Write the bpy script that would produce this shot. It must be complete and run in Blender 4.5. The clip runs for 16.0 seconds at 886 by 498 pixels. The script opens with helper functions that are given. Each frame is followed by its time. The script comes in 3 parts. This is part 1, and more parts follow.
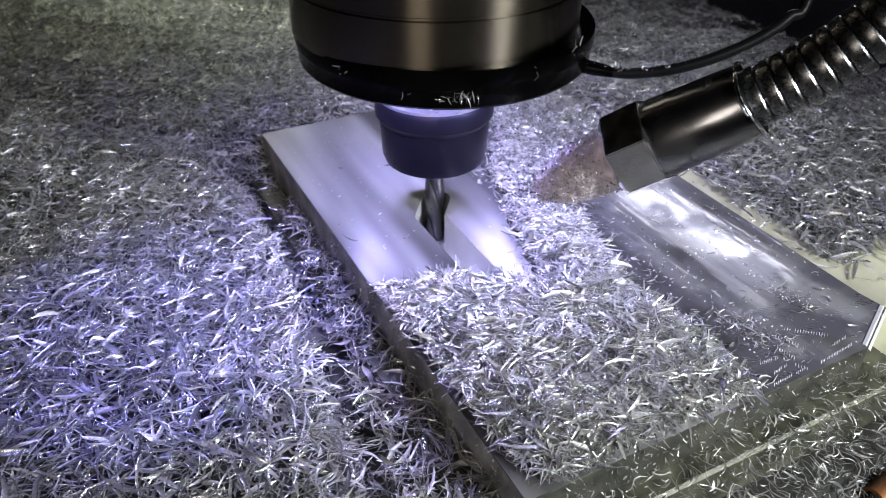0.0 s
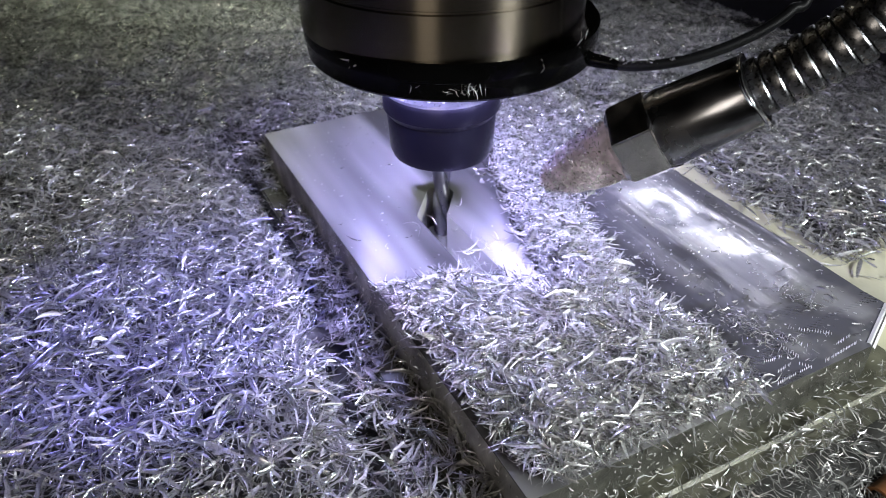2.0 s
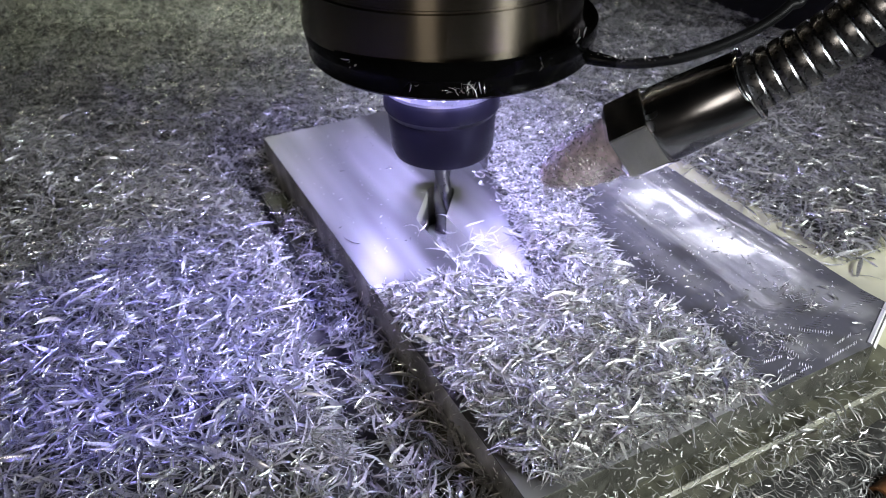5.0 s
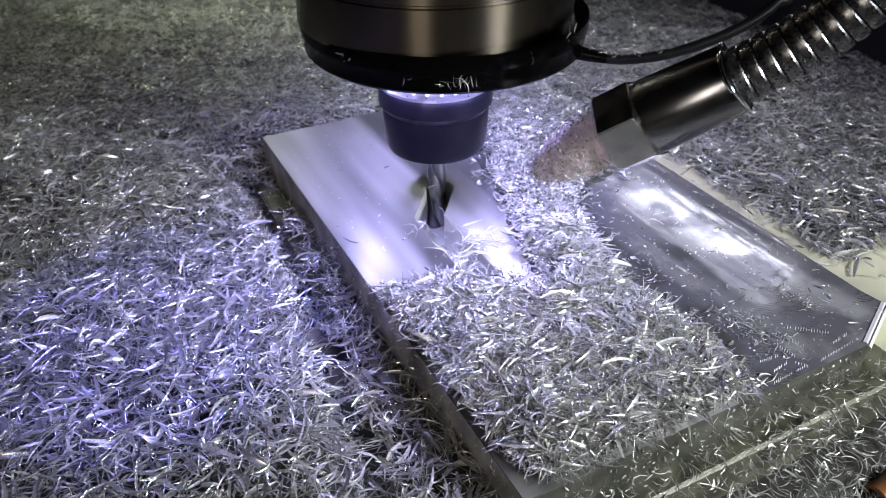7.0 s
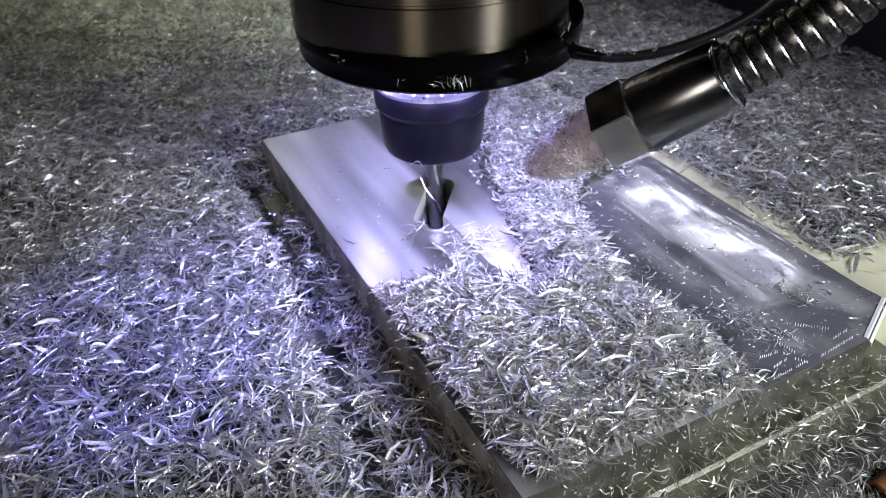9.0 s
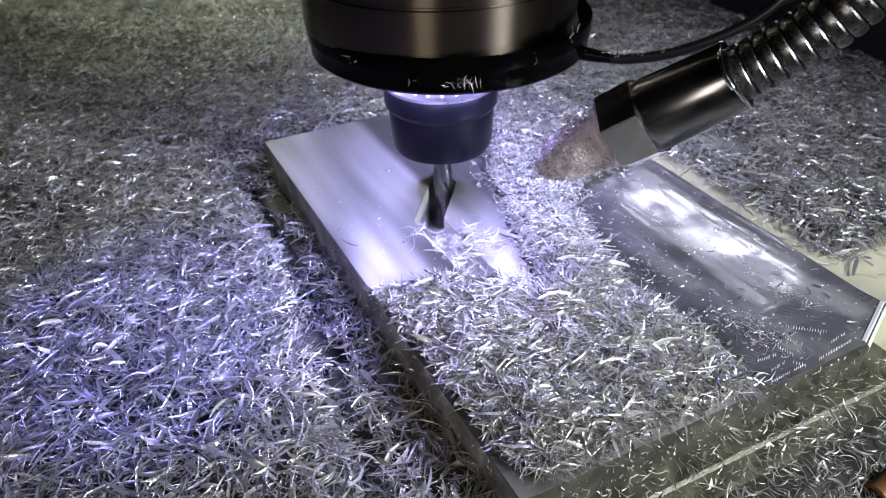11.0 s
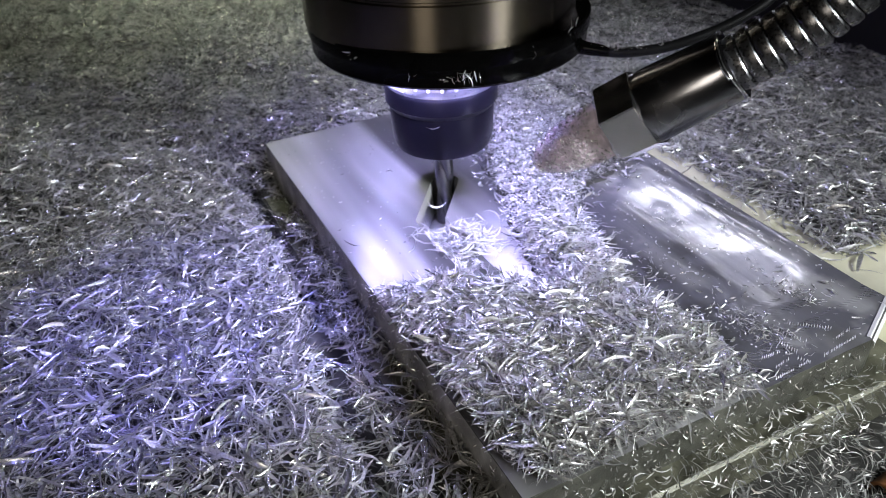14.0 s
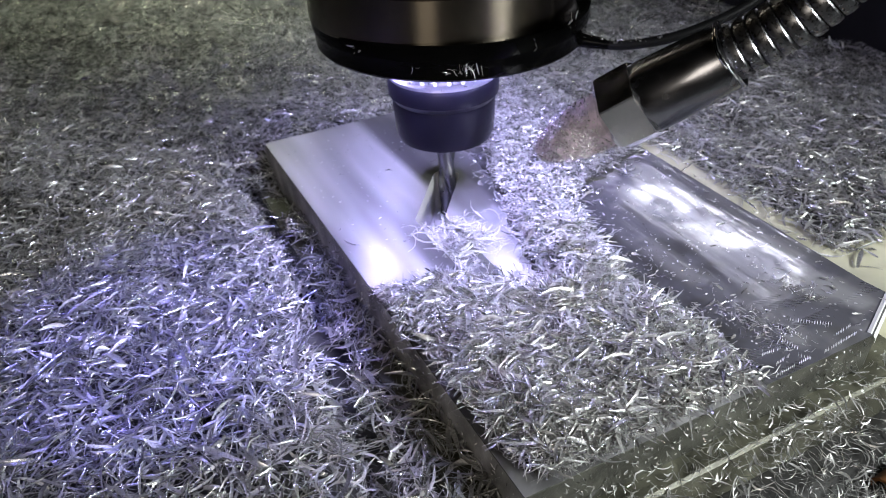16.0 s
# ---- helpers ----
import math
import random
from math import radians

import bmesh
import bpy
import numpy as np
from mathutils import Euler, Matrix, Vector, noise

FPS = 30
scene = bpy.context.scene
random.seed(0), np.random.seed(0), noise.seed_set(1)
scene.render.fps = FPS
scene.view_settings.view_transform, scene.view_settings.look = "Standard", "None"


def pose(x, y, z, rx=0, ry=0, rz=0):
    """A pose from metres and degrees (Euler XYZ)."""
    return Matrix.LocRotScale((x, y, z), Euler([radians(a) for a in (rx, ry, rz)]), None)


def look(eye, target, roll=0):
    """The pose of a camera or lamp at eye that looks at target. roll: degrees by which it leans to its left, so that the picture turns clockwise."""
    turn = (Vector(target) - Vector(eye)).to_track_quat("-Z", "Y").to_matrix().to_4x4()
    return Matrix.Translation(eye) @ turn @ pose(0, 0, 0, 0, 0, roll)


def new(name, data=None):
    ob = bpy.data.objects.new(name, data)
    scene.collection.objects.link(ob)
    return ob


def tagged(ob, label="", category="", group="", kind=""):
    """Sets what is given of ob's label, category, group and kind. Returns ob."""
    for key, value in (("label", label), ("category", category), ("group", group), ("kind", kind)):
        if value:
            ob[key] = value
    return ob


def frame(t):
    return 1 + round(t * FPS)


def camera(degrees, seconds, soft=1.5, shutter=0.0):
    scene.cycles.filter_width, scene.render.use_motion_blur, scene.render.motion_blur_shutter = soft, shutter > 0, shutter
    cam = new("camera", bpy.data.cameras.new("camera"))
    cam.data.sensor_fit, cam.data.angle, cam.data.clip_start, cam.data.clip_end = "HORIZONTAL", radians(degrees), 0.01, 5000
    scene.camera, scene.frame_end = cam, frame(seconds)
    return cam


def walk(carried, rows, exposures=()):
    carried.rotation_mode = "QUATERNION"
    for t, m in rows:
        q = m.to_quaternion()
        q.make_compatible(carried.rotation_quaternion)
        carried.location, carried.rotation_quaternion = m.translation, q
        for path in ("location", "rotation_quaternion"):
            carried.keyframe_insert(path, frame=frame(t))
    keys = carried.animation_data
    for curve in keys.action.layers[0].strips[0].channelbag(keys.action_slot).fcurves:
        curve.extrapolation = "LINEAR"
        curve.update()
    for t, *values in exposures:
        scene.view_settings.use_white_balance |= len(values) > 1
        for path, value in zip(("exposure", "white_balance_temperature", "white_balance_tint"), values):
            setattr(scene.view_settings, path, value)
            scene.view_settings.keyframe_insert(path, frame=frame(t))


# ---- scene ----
cam = camera(59.62, 16.0, soft=0.85)
walk(cam, [
    (0.0, pose(-0.06005, -0.07870, 0.12948, 55.067, -0.212, -27.348)),
    (0.5, pose(-0.05992, -0.07868, 0.12929, 55.015, -0.087, -27.433)),
    (1.0, pose(-0.05959, -0.07865, 0.12926, 55.050, -0.110, -27.460)),
    (1.5, pose(-0.05903, -0.07869, 0.12945, 55.007, 0.011, -27.335)),
    (2.0, pose(-0.05949, -0.07864, 0.12931, 55.013, 0.126, -27.223)),
    (2.5, pose(-0.05919, -0.07858, 0.12907, 55.192, -0.041, -27.131)),
    (3.0, pose(-0.05883, -0.07868, 0.12924, 55.185, 0.112, -27.097)),
    (3.5, pose(-0.05882, -0.07855, 0.12910, 55.158, 0.321, -27.143)),
    (4.0, pose(-0.05865, -0.07856, 0.12934, 55.129, 0.557, -27.122)),
    (6.5, pose(-0.05792, -0.08046, 0.12880, 55.339, 0.723, -27.317)),
    (7.0, pose(-0.05836, -0.08005, 0.12898, 55.297, 0.470, -27.229)),
    (7.5, pose(-0.05759, -0.08081, 0.12896, 55.272, 0.777, -27.094)),
    (8.0, pose(-0.05714, -0.08110, 0.12934, 55.284, 0.781, -27.177)),
    (8.5, pose(-0.05682, -0.08144, 0.12905, 55.379, 1.024, -27.150)),
    (9.0, pose(-0.05682, -0.08162, 0.12827, 55.534, 1.218, -27.182)),
    (11.5, pose(-0.05587, -0.08286, 0.12930, 55.641, 1.295, -26.814)),
    (12.0, pose(-0.05540, -0.08300, 0.12884, 55.735, 1.523, -26.860)),
    (12.5, pose(-0.05557, -0.08257, 0.12876, 55.700, 1.610, -26.939)),
    (13.0, pose(-0.05574, -0.08267, 0.12856, 55.695, 1.750, -27.019)),
    (13.5, pose(-0.05549, -0.08252, 0.12831, 55.713, 2.008, -27.019)),
    (14.0, pose(-0.05537, -0.08259, 0.12837, 55.676, 1.868, -26.939)),
    (14.5, pose(-0.05499, -0.08240, 0.12876, 55.681, 1.763, -27.022)),
    (15.0, pose(-0.05496, -0.08285, 0.12841, 55.742, 1.922, -27.090)),
    (15.5, pose(-0.05510, -0.08284, 0.12807, 55.668, 2.092, -27.138)),
    (16.0, pose(-0.05522, -0.08291, 0.12799, 55.691, 2.187, -27.081)),
], exposures=[(0.0, 0.0), (16.0, 0.0)])
cam.data.dof.use_dof, cam.data.dof.focus_distance, cam.data.dof.aperture_fstop = True, 0.175, 30.0

# ---- world and fixed lights ----
world = bpy.data.worlds.new("world")
world.use_nodes = True
scene.world = world
world.node_tree.nodes["Background"].inputs[0].default_value = (0.55, 0.60, 0.48, 1)
world.node_tree.nodes["Background"].inputs[1].default_value = 0.015


def area_lamp(name, eye, target, size, size_y, watts, colour, spread=180, roll=0):
    data = bpy.data.lights.new(name, "AREA")
    data.shape, data.size, data.size_y = "RECTANGLE", size, size_y
    data.energy, data.color, data.spread = watts, colour, radians(spread)
    ob = new(name, data)
    ob.matrix_world = look(eye, target, roll)
    return ob


def spot_lamp(name, eye, target, watts, colour, degrees, blend, radius):
    data = bpy.data.lights.new(name, "SPOT")
    data.energy, data.color, data.spot_size, data.spot_blend = watts, colour, radians(degrees), blend
    data.shadow_soft_size = radius
    ob = new(name, data)
    ob.matrix_world = look(eye, target)
    return ob


# warm workshop lamp, high in front of the machine; it throws the spindle's shade to the back
area_lamp("workshop_lamp", (0.25, -0.37, 0.26), (0.048, 0.056, 0.0), 0.13, 0.13, 0.35, (0.94, 0.98, 0.97), 44)
# unseen warm lamp added aside, for the spindle's brown band and the left edges
area_lamp("door_light", (-0.37, -0.40, 0.24), (0.0, 0.12, 0.05), 0.16, 0.22, 0.165, (1.0, 0.90, 0.76), 75)
# unseen yellow-green lamp added to brighten the chips at the back
area_lamp("back_lamp", (0.10, 0.95, 0.45), (0.10, 0.53, 0.0), 0.2, 0.2, 0.195, (0.94, 1.0, 0.70), 38)
# unseen strip lamp added to lay the white streak on the wet plate
area_lamp("tube_lamp", (0.247, 0.192, 0.1225), (0.047, 0.172, 0.001), 0.125, 0.0045, 0.036, (0.86, 0.87, 1.0), roll=-3)
# unseen violet spot added to tint the tray beside the plate
spot_lamp("work_light", (-0.13, -0.02, 0.34), (-0.052, 0.096, -0.01), 5.9, (0.26, 0.24, 1.0), 17.5, 0.8, 0.012)

# ---- materials ----


def material(name):
    m = bpy.data.materials.new(name)
    m.use_nodes = True
    n = m.node_tree.nodes
    return m, n, m.node_tree.links, n["Principled BSDF"]


def add(n, kind, **values):
    node = n.new(kind)
    for key, value in values.items():
        node.inputs[key.replace("_", " ")].default_value = value
    return node


def ramp(n, links, source, stops):
    r = n.new("ShaderNodeValToRGB")
    while len(r.color_ramp.elements) < len(stops):
        r.color_ramp.elements.new(0.5)
    for e, (at, c) in zip(r.color_ramp.elements, stops):
        e.position = at
        e.color = (c, c, c, 1) if not isinstance(c, tuple) else (*c, 1)
    links.new(source, r.inputs[0])
    return r


def simple(name, colour, rough, metal=0.0, grain=400.0, bump=0.15, vary=0.25, shine=0.5):
    """Plain surface with grain and blotches at two scales."""
    m, n, links, b = material(name)
    geo = n.new("ShaderNodeNewGeometry")
    fine, wide = add(n, "ShaderNodeTexNoise", Scale=grain, Detail=3.0), add(n, "ShaderNodeTexNoise", Scale=grain / 14, Detail=2.0)
    for t in (fine, wide):
        links.new(geo.outputs["Position"], t.inputs["Vector"])
    c = ramp(n, links, wide.outputs[0], [(0.3, tuple(v * (1 - vary) for v in colour)), (0.7, tuple(min(1, v * (1 + vary)) for v in colour))])
    links.new(c.outputs[0], b.inputs["Base Color"])
    r = ramp(n, links, fine.outputs[0], [(0.3, max(0.02, rough - 0.08)), (0.7, min(1, rough + 0.08))])
    links.new(r.outputs[0], b.inputs["Roughness"])
    bm_ = add(n, "ShaderNodeBump", Strength=bump, Distance=0.0002)
    links.new(fine.outputs[0], bm_.inputs["Height"])
    links.new(bm_.outputs[0], b.inputs["Normal"])
    b.inputs["Metallic"].default_value = metal
    b.inputs["Specular IOR Level"].default_value = shine
    return m


def milled_metal(name):
    """Face-milled aluminium: lay along the plate, oily patches that shine, specks."""
    m, n, links, b = material(name)
    geo = n.new("ShaderNodeNewGeometry")
    stretch = n.new("ShaderNodeMapping")
    stretch.inputs["Scale"].default_value = (1.0, 0.035, 1.0)
    links.new(geo.outputs["Position"], stretch.inputs[0])
    lay = add(n, "ShaderNodeTexNoise", Scale=900.0, Detail=4.0)
    passes = add(n, "ShaderNodeTexNoise", Scale=90.0, Detail=2.0)
    links.new(stretch.outputs[0], lay.inputs["Vector"])
    links.new(stretch.outputs[0], passes.inputs["Vector"])
    patch = add(n, "ShaderNodeTexNoise", Scale=70.0, Detail=3.0)
    links.new(geo.outputs["Position"], patch.inputs["Vector"])
    sep = n.new("ShaderNodeSeparateXYZ")
    links.new(geo.outputs["Position"], sep.inputs[0])
    # dry matt on one side, wet with coolant on the other
    wet = n.new("ShaderNodeMapRange")
    wet.inputs[1].default_value, wet.inputs[2].default_value = 0.050, 0.068
    links.new(sep.outputs[0], wet.inputs[0])
    base = ramp(n, links, passes.outputs[0], [(0.3, (0.44, 0.44, 0.46)), (0.7, (0.66, 0.66, 0.68))])
    broad = add(n, "ShaderNodeTexNoise", Scale=34.0, Detail=2.0)
    slow = n.new("ShaderNodeMapping")
    slow.inputs["Scale"].default_value = (1.0, 0.16, 1.0)
    links.new(geo.outputs["Position"], slow.inputs[0])
    links.new(slow.outputs[0], broad.inputs["Vector"])
    stripe = ramp(n, links, broad.outputs[0], [(0.42, 0.26), (0.56, 1.0)])
    lane = n.new("ShaderNodeMix")
    lane.data_type, lane.blend_type = "RGBA", "MULTIPLY"
    lane.inputs[0].default_value = 1.0
    links.new(base.outputs[0], lane.inputs[6])
    links.new(stripe.outputs[0], lane.inputs[7])
    dirt = ramp(n, links, patch.outputs[0], [(0.42, 0.0), (0.56, 1.0)])
    dull = n.new("ShaderNodeMix")
    dull.data_type = "RGBA"
    links.new(lane.outputs[2], dull.inputs[6])
    dull.inputs[7].default_value = (0.20, 0.20, 0.23, 1)
    much = n.new("ShaderNodeMath")
    much.operation = "MULTIPLY"
    links.new(dirt.outputs[0], much.inputs[0])
    links.new(wet.outputs[0], much.inputs[1])
    links.new(much.outputs[0], dull.inputs[0])
    dots = add(n, "ShaderNodeTexVoronoi", Scale=330.0)
    links.new(geo.outputs["Position"], dots.inputs["Vector"])
    speck = ramp(n, links, dots.outputs["Distance"], [(0.05, 1.0), (0.13, 0.0)])
    few = add(n, "ShaderNodeTexNoise", Scale=120.0, Detail=1.0)
    links.new(geo.outputs["Position"], few.inputs["Vector"])
    part_ = ramp(n, links, few.outputs[0], [(0.50, 0.0), (0.62, 1.0)])
    amount = n.new("ShaderNodeMath")
    amount.operation = "MULTIPLY"
    links.new(speck.outputs[0], amount.inputs[0])
    links.new(part_.outputs[0], amount.inputs[1])
    white = n.new("ShaderNodeMix")
    white.data_type = "RGBA"
    links.new(amount.outputs[0], white.inputs[0])
    links.new(dull.outputs[2], white.inputs[6])
    white.inputs[7].default_value = (0.86, 0.86, 0.88, 1)
    links.new(white.outputs[2], b.inputs["Base Color"])
    dry_r = ramp(n, links, passes.outputs[0], [(0.32, 0.30), (0.68, 0.48)])
    both = n.new("ShaderNodeMath")
    both.operation = "ADD"
    half = n.new("ShaderNodeMath")
    half.operation = "MULTIPLY"
    half.inputs[1].default_value = 1.0
    third = n.new("ShaderNodeMath")
    third.operation = "MULTIPLY"
    third.inputs[1].default_value = 0.4
    links.new(patch.outputs[0], third.inputs[0])
    most = n.new("ShaderNodeMath")
    most.operation = "MULTIPLY"
    most.inputs[1].default_value = 0.6
    links.new(passes.outputs[0], most.inputs[0])
    links.new(third.outputs[0], both.inputs[0])
    links.new(most.outputs[0], both.inputs[1])
    links.new(both.outputs[0], half.inputs[0])
    wet_r = ramp(n, links, half.outputs[0], [(0.36, 0.06), (0.66, 0.25)])
    mix = n.new("ShaderNodeMix")
    links.new(wet.outputs[0], mix.inputs[0])
    links.new(dry_r.outputs[0], mix.inputs[2])
    links.new(wet_r.outputs[0], mix.inputs[3])
    dry_speck = n.new("ShaderNodeMath")
    dry_speck.operation = "MAXIMUM"
    links.new(mix.outputs[0], dry_speck.inputs[0])
    matt = n.new("ShaderNodeMath")
    matt.operation = "MULTIPLY"
    matt.inputs[1].default_value = 0.65
    links.new(amount.outputs[0], matt.inputs[0])
    links.new(matt.outputs[0], dry_speck.inputs[1])
    links.new(dry_speck.outputs[0], b.inputs["Roughness"])
    metal = n.new("ShaderNodeMapRange")
    metal.inputs[3].default_value, metal.inputs[4].default_value = 0.62, 0.62
    links.new(wet.outputs[0], metal.inputs[0])
    bare = n.new("ShaderNodeMath")
    bare.operation = "SUBTRACT"
    bare.use_clamp = True
    links.new(metal.outputs[0], bare.inputs[0])
    links.new(amount.outputs[0], bare.inputs[1])
    links.new(bare.outputs[0], b.inputs["Metallic"])
    bm_ = add(n, "ShaderNodeBump", Strength=0.22, Distance=0.00012)
    links.new(lay.outputs[0], bm_.inputs["Height"])
    # comb of cutter marks in patches by the near corner
    comb = add(n, "ShaderNodeTexWave", Scale=420.0, Distortion=0.6)
    comb.bands_direction = "DIAGONAL"
    links.new(geo.outputs["Position"], comb.inputs["Vector"])
    rows = n.new("ShaderNodeMapping")
    rows.inputs["Rotation"].default_value = (0, 0, 0.5)
    rows.inputs["Scale"].default_value = (0.25, 1.6, 1.0)
    links.new(geo.outputs["Position"], rows.inputs[0])
    where = add(n, "ShaderNodeTexNoise", Scale=150.0, Detail=1.0)
    links.new(rows.outputs[0], where.inputs["Vector"])
    some = ramp(n, links, where.outputs[0], [(0.55, 0.0), (0.60, 1.0)])
    near_x, near_y = n.new("ShaderNodeMapRange"), n.new("ShaderNodeMapRange")
    near_x.inputs[1].default_value, near_x.inputs[2].default_value = 0.062, 0.072
    near_y.inputs[1].default_value, near_y.inputs[2].default_value = 0.027, 0.012
    links.new(sep.outputs[0], near_x.inputs[0])
    links.new(sep.outputs[1], near_y.inputs[0])
    last = comb.outputs["Fac"]
    for other in (some.outputs[0], near_x.outputs[0], near_y.outputs[0]):
        times = n.new("ShaderNodeMath")
        times.operation = "MULTIPLY"
        links.new(last, times.inputs[0])
        links.new(other, times.inputs[1])
        last = times.outputs[0]
    ridge = add(n, "ShaderNodeBump", Strength=0.6, Distance=0.00025)
    links.new(last, ridge.inputs["Height"])
    # film of coolant that wavers
    film_ = add(n, "ShaderNodeTexNoise", Scale=190.0, Detail=3.0)
    links.new(slow.outputs[0], film_.inputs["Vector"])
    thick = n.new("ShaderNodeMath")
    thick.operation = "MULTIPLY"
    links.new(film_.outputs[0], thick.inputs[0])
    links.new(wet.outputs[0], thick.inputs[1])
    waver = add(n, "ShaderNodeBump", Strength=0.36, Distance=0.00045)
    links.new(thick.outputs[0], waver.inputs["Height"])
    links.new(bm_.outputs[0], waver.inputs["Normal"])
    links.new(waver.outputs[0], ridge.inputs["Normal"])
    links.new(ridge.outputs[0], b.inputs["Normal"])
    return m


def chip_metal(name):
    """Bright aluminium swarf: a shade and gloss of its own for each chip, dull on one face and mirror-bright in streaks."""
    m, n, links, b = material(name)
    geo = n.new("ShaderNodeNewGeometry")
    rnd = geo.outputs["Random Per Island"]
    c = ramp(n, links, rnd, [(0.0, (0.22, 0.22, 0.22)), (0.3, (0.58, 0.58, 0.58)), (0.62, (0.78, 0.78, 0.78)), (1.0, (0.95, 0.95, 0.95))])
    fine = add(n, "ShaderNodeTexNoise", Scale=2600.0, Detail=3.0)
    links.new(geo.outputs["Position"], fine.inputs["Vector"])
    tarnish = ramp(n, links, fine.outputs[0], [(0.34, 0.6), (0.54, 1.0)])
    both = n.new("ShaderNodeMix")
    both.data_type, both.blend_type = "RGBA", "MULTIPLY"
    both.inputs[0].default_value = 1.0
    links.new(c.outputs[0], both.inputs[6])
    links.new(tarnish.outputs[0], both.inputs[7])
    links.new(both.outputs[2], b.inputs["Base Color"])
    r = ramp(n, links, rnd, [(0.0, 0.55), (0.30, 0.34), (0.45, 0.20), (0.6, 0.46), (0.8, 0.36), (1.0, 0.15)])
    links.new(r.outputs[0], b.inputs["Roughness"])
    b.inputs["Metallic"].default_value = 0.80
    bm_ = add(n, "ShaderNodeBump", Strength=0.55, Distance=0.00014)
    links.new(fine.outputs[0], bm_.inputs["Height"])
    links.new(bm_.outputs[0], b.inputs["Normal"])
    return m


def oily_side(name, colour, rough, metal):
    """Sawn side wet with coolant: dark, with pale flecks of swarf dried on it."""
    m, n, links, b = material(name)
    geo = n.new("ShaderNodeNewGeometry")
    wide, fine = add(n, "ShaderNodeTexNoise", Scale=110.0, Detail=4.0), add(n, "ShaderNodeTexNoise", Scale=1900.0, Detail=3.0)
    long_ = n.new("ShaderNodeMapping")
    long_.inputs["Rotation"].default_value = (0.3, 0.5, 0.6)
    long_.inputs["Scale"].default_value = (1.0, 2.2, 1.6)
    links.new(geo.outputs["Position"], long_.inputs[0])
    fleck = add(n, "ShaderNodeTexVoronoi", Scale=360.0)
    links.new(long_.outputs[0], fleck.inputs["Vector"])
    for t in (wide, fine):
        links.new(geo.outputs["Position"], t.inputs["Vector"])
    c = ramp(n, links, wide.outputs[0], [(0.32, tuple(v * 0.45 for v in colour)), (0.52, colour), (0.70, tuple(v * 1.7 for v in colour))])
    dot, few = ramp(n, links, fleck.outputs["Distance"], [(0.12, 1.0), (0.20, 0.0)]), ramp(n, links, fleck.outputs["Color"], [(0.62, 0.0), (0.70, 1.0)])
    amount = n.new("ShaderNodeMath")
    amount.operation = "MULTIPLY"
    links.new(dot.outputs[0], amount.inputs[0])
    links.new(few.outputs[0], amount.inputs[1])
    mix = n.new("ShaderNodeMix")
    mix.data_type = "RGBA"
    links.new(amount.outputs[0], mix.inputs[0])
    links.new(c.outputs[0], mix.inputs[6])
    mix.inputs[7].default_value = (0.62, 0.62, 0.60, 1)
    links.new(mix.outputs[2], b.inputs["Base Color"])
    r = ramp(n, links, wide.outputs[0], [(0.3, rough - 0.1), (0.7, rough + 0.12)])
    links.new(r.outputs[0], b.inputs["Roughness"])
    b.inputs["Metallic"].default_value = metal
    bm_ = add(n, "ShaderNodeBump", Strength=0.6, Distance=0.0002)
    links.new(fine.outputs[0], bm_.inputs["Height"])
    links.new(bm_.outputs[0], b.inputs["Normal"])
    return m


def brushed(name, colour, rough):
    """Turned steel: fine rings round the axis."""
    m, n, links, b = material(name)
    co = n.new("ShaderNodeTexCoord")
    mp = n.new("ShaderNodeMapping")
    mp.inputs["Scale"].default_value = (0.02, 0.02, 1.0)
    links.new(co.outputs["Object"], mp.inputs[0])
    t = add(n, "ShaderNodeTexNoise", Scale=2500.0, Detail=3.0)
    links.new(mp.outputs[0], t.inputs["Vector"])
    c = ramp(n, links, t.outputs[0], [(0.3, tuple(v * 0.96 for v in colour)), (0.7, colour)])
    links.new(c.outputs[0], b.inputs["Base Color"])
    r = ramp(n, links, t.outputs[0], [(0.3, rough - 0.002), (0.7, rough + 0.002)])
    links.new(r.outputs[0], b.inputs["Roughness"])
    b.inputs["Metallic"].default_value = 1.0
    b.inputs["Anisotropic"].default_value = 0.95
    b.inputs["Anisotropic Rotation"].default_value = 0.25
    tangent = n.new("ShaderNodeTangent")
    tangent.direction_type, tangent.axis = "RADIAL", "Z"
    links.new(tangent.outputs[0], b.inputs["Tangent"])
    bm_ = add(n, "ShaderNodeBump", Strength=0.003, Distance=0.00002)
    links.new(t.outputs[0], bm_.inputs["Height"])
    links.new(bm_.outputs[0], b.inputs["Normal"])
    return m


def glow(name, colour, strength):
    m, n, links, b = material(name)
    b.inputs["Base Color"].default_value = (0.8, 0.8, 0.8, 1)
    b.inputs["Emission Color"].default_value = (*colour, 1)
    b.inputs["Emission Strength"].default_value = strength
    return m


ALU = milled_metal("milled_aluminium")
CHIP = chip_metal("aluminium_swarf")
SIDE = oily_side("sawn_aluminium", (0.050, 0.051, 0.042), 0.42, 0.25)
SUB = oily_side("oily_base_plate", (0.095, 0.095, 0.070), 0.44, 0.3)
# paler copy of the sawn side, with brighter light put into its colour
LIT_SIDE = oily_side("lit_side_paler", (0.30, 0.30, 0.30), 0.48, 0.3)
# pale metal for cutter marks and for glints put into colour
MARK_GLINT = simple("pale_marks_and_glints", (0.82, 0.82, 0.84), 0.5, 0.5, 700, 0.1, 0.1)
BAR = simple("dusty_yellow_bar", (0.56, 0.55, 0.40), 0.5, 0.2, 900, 0.3, 0.25)
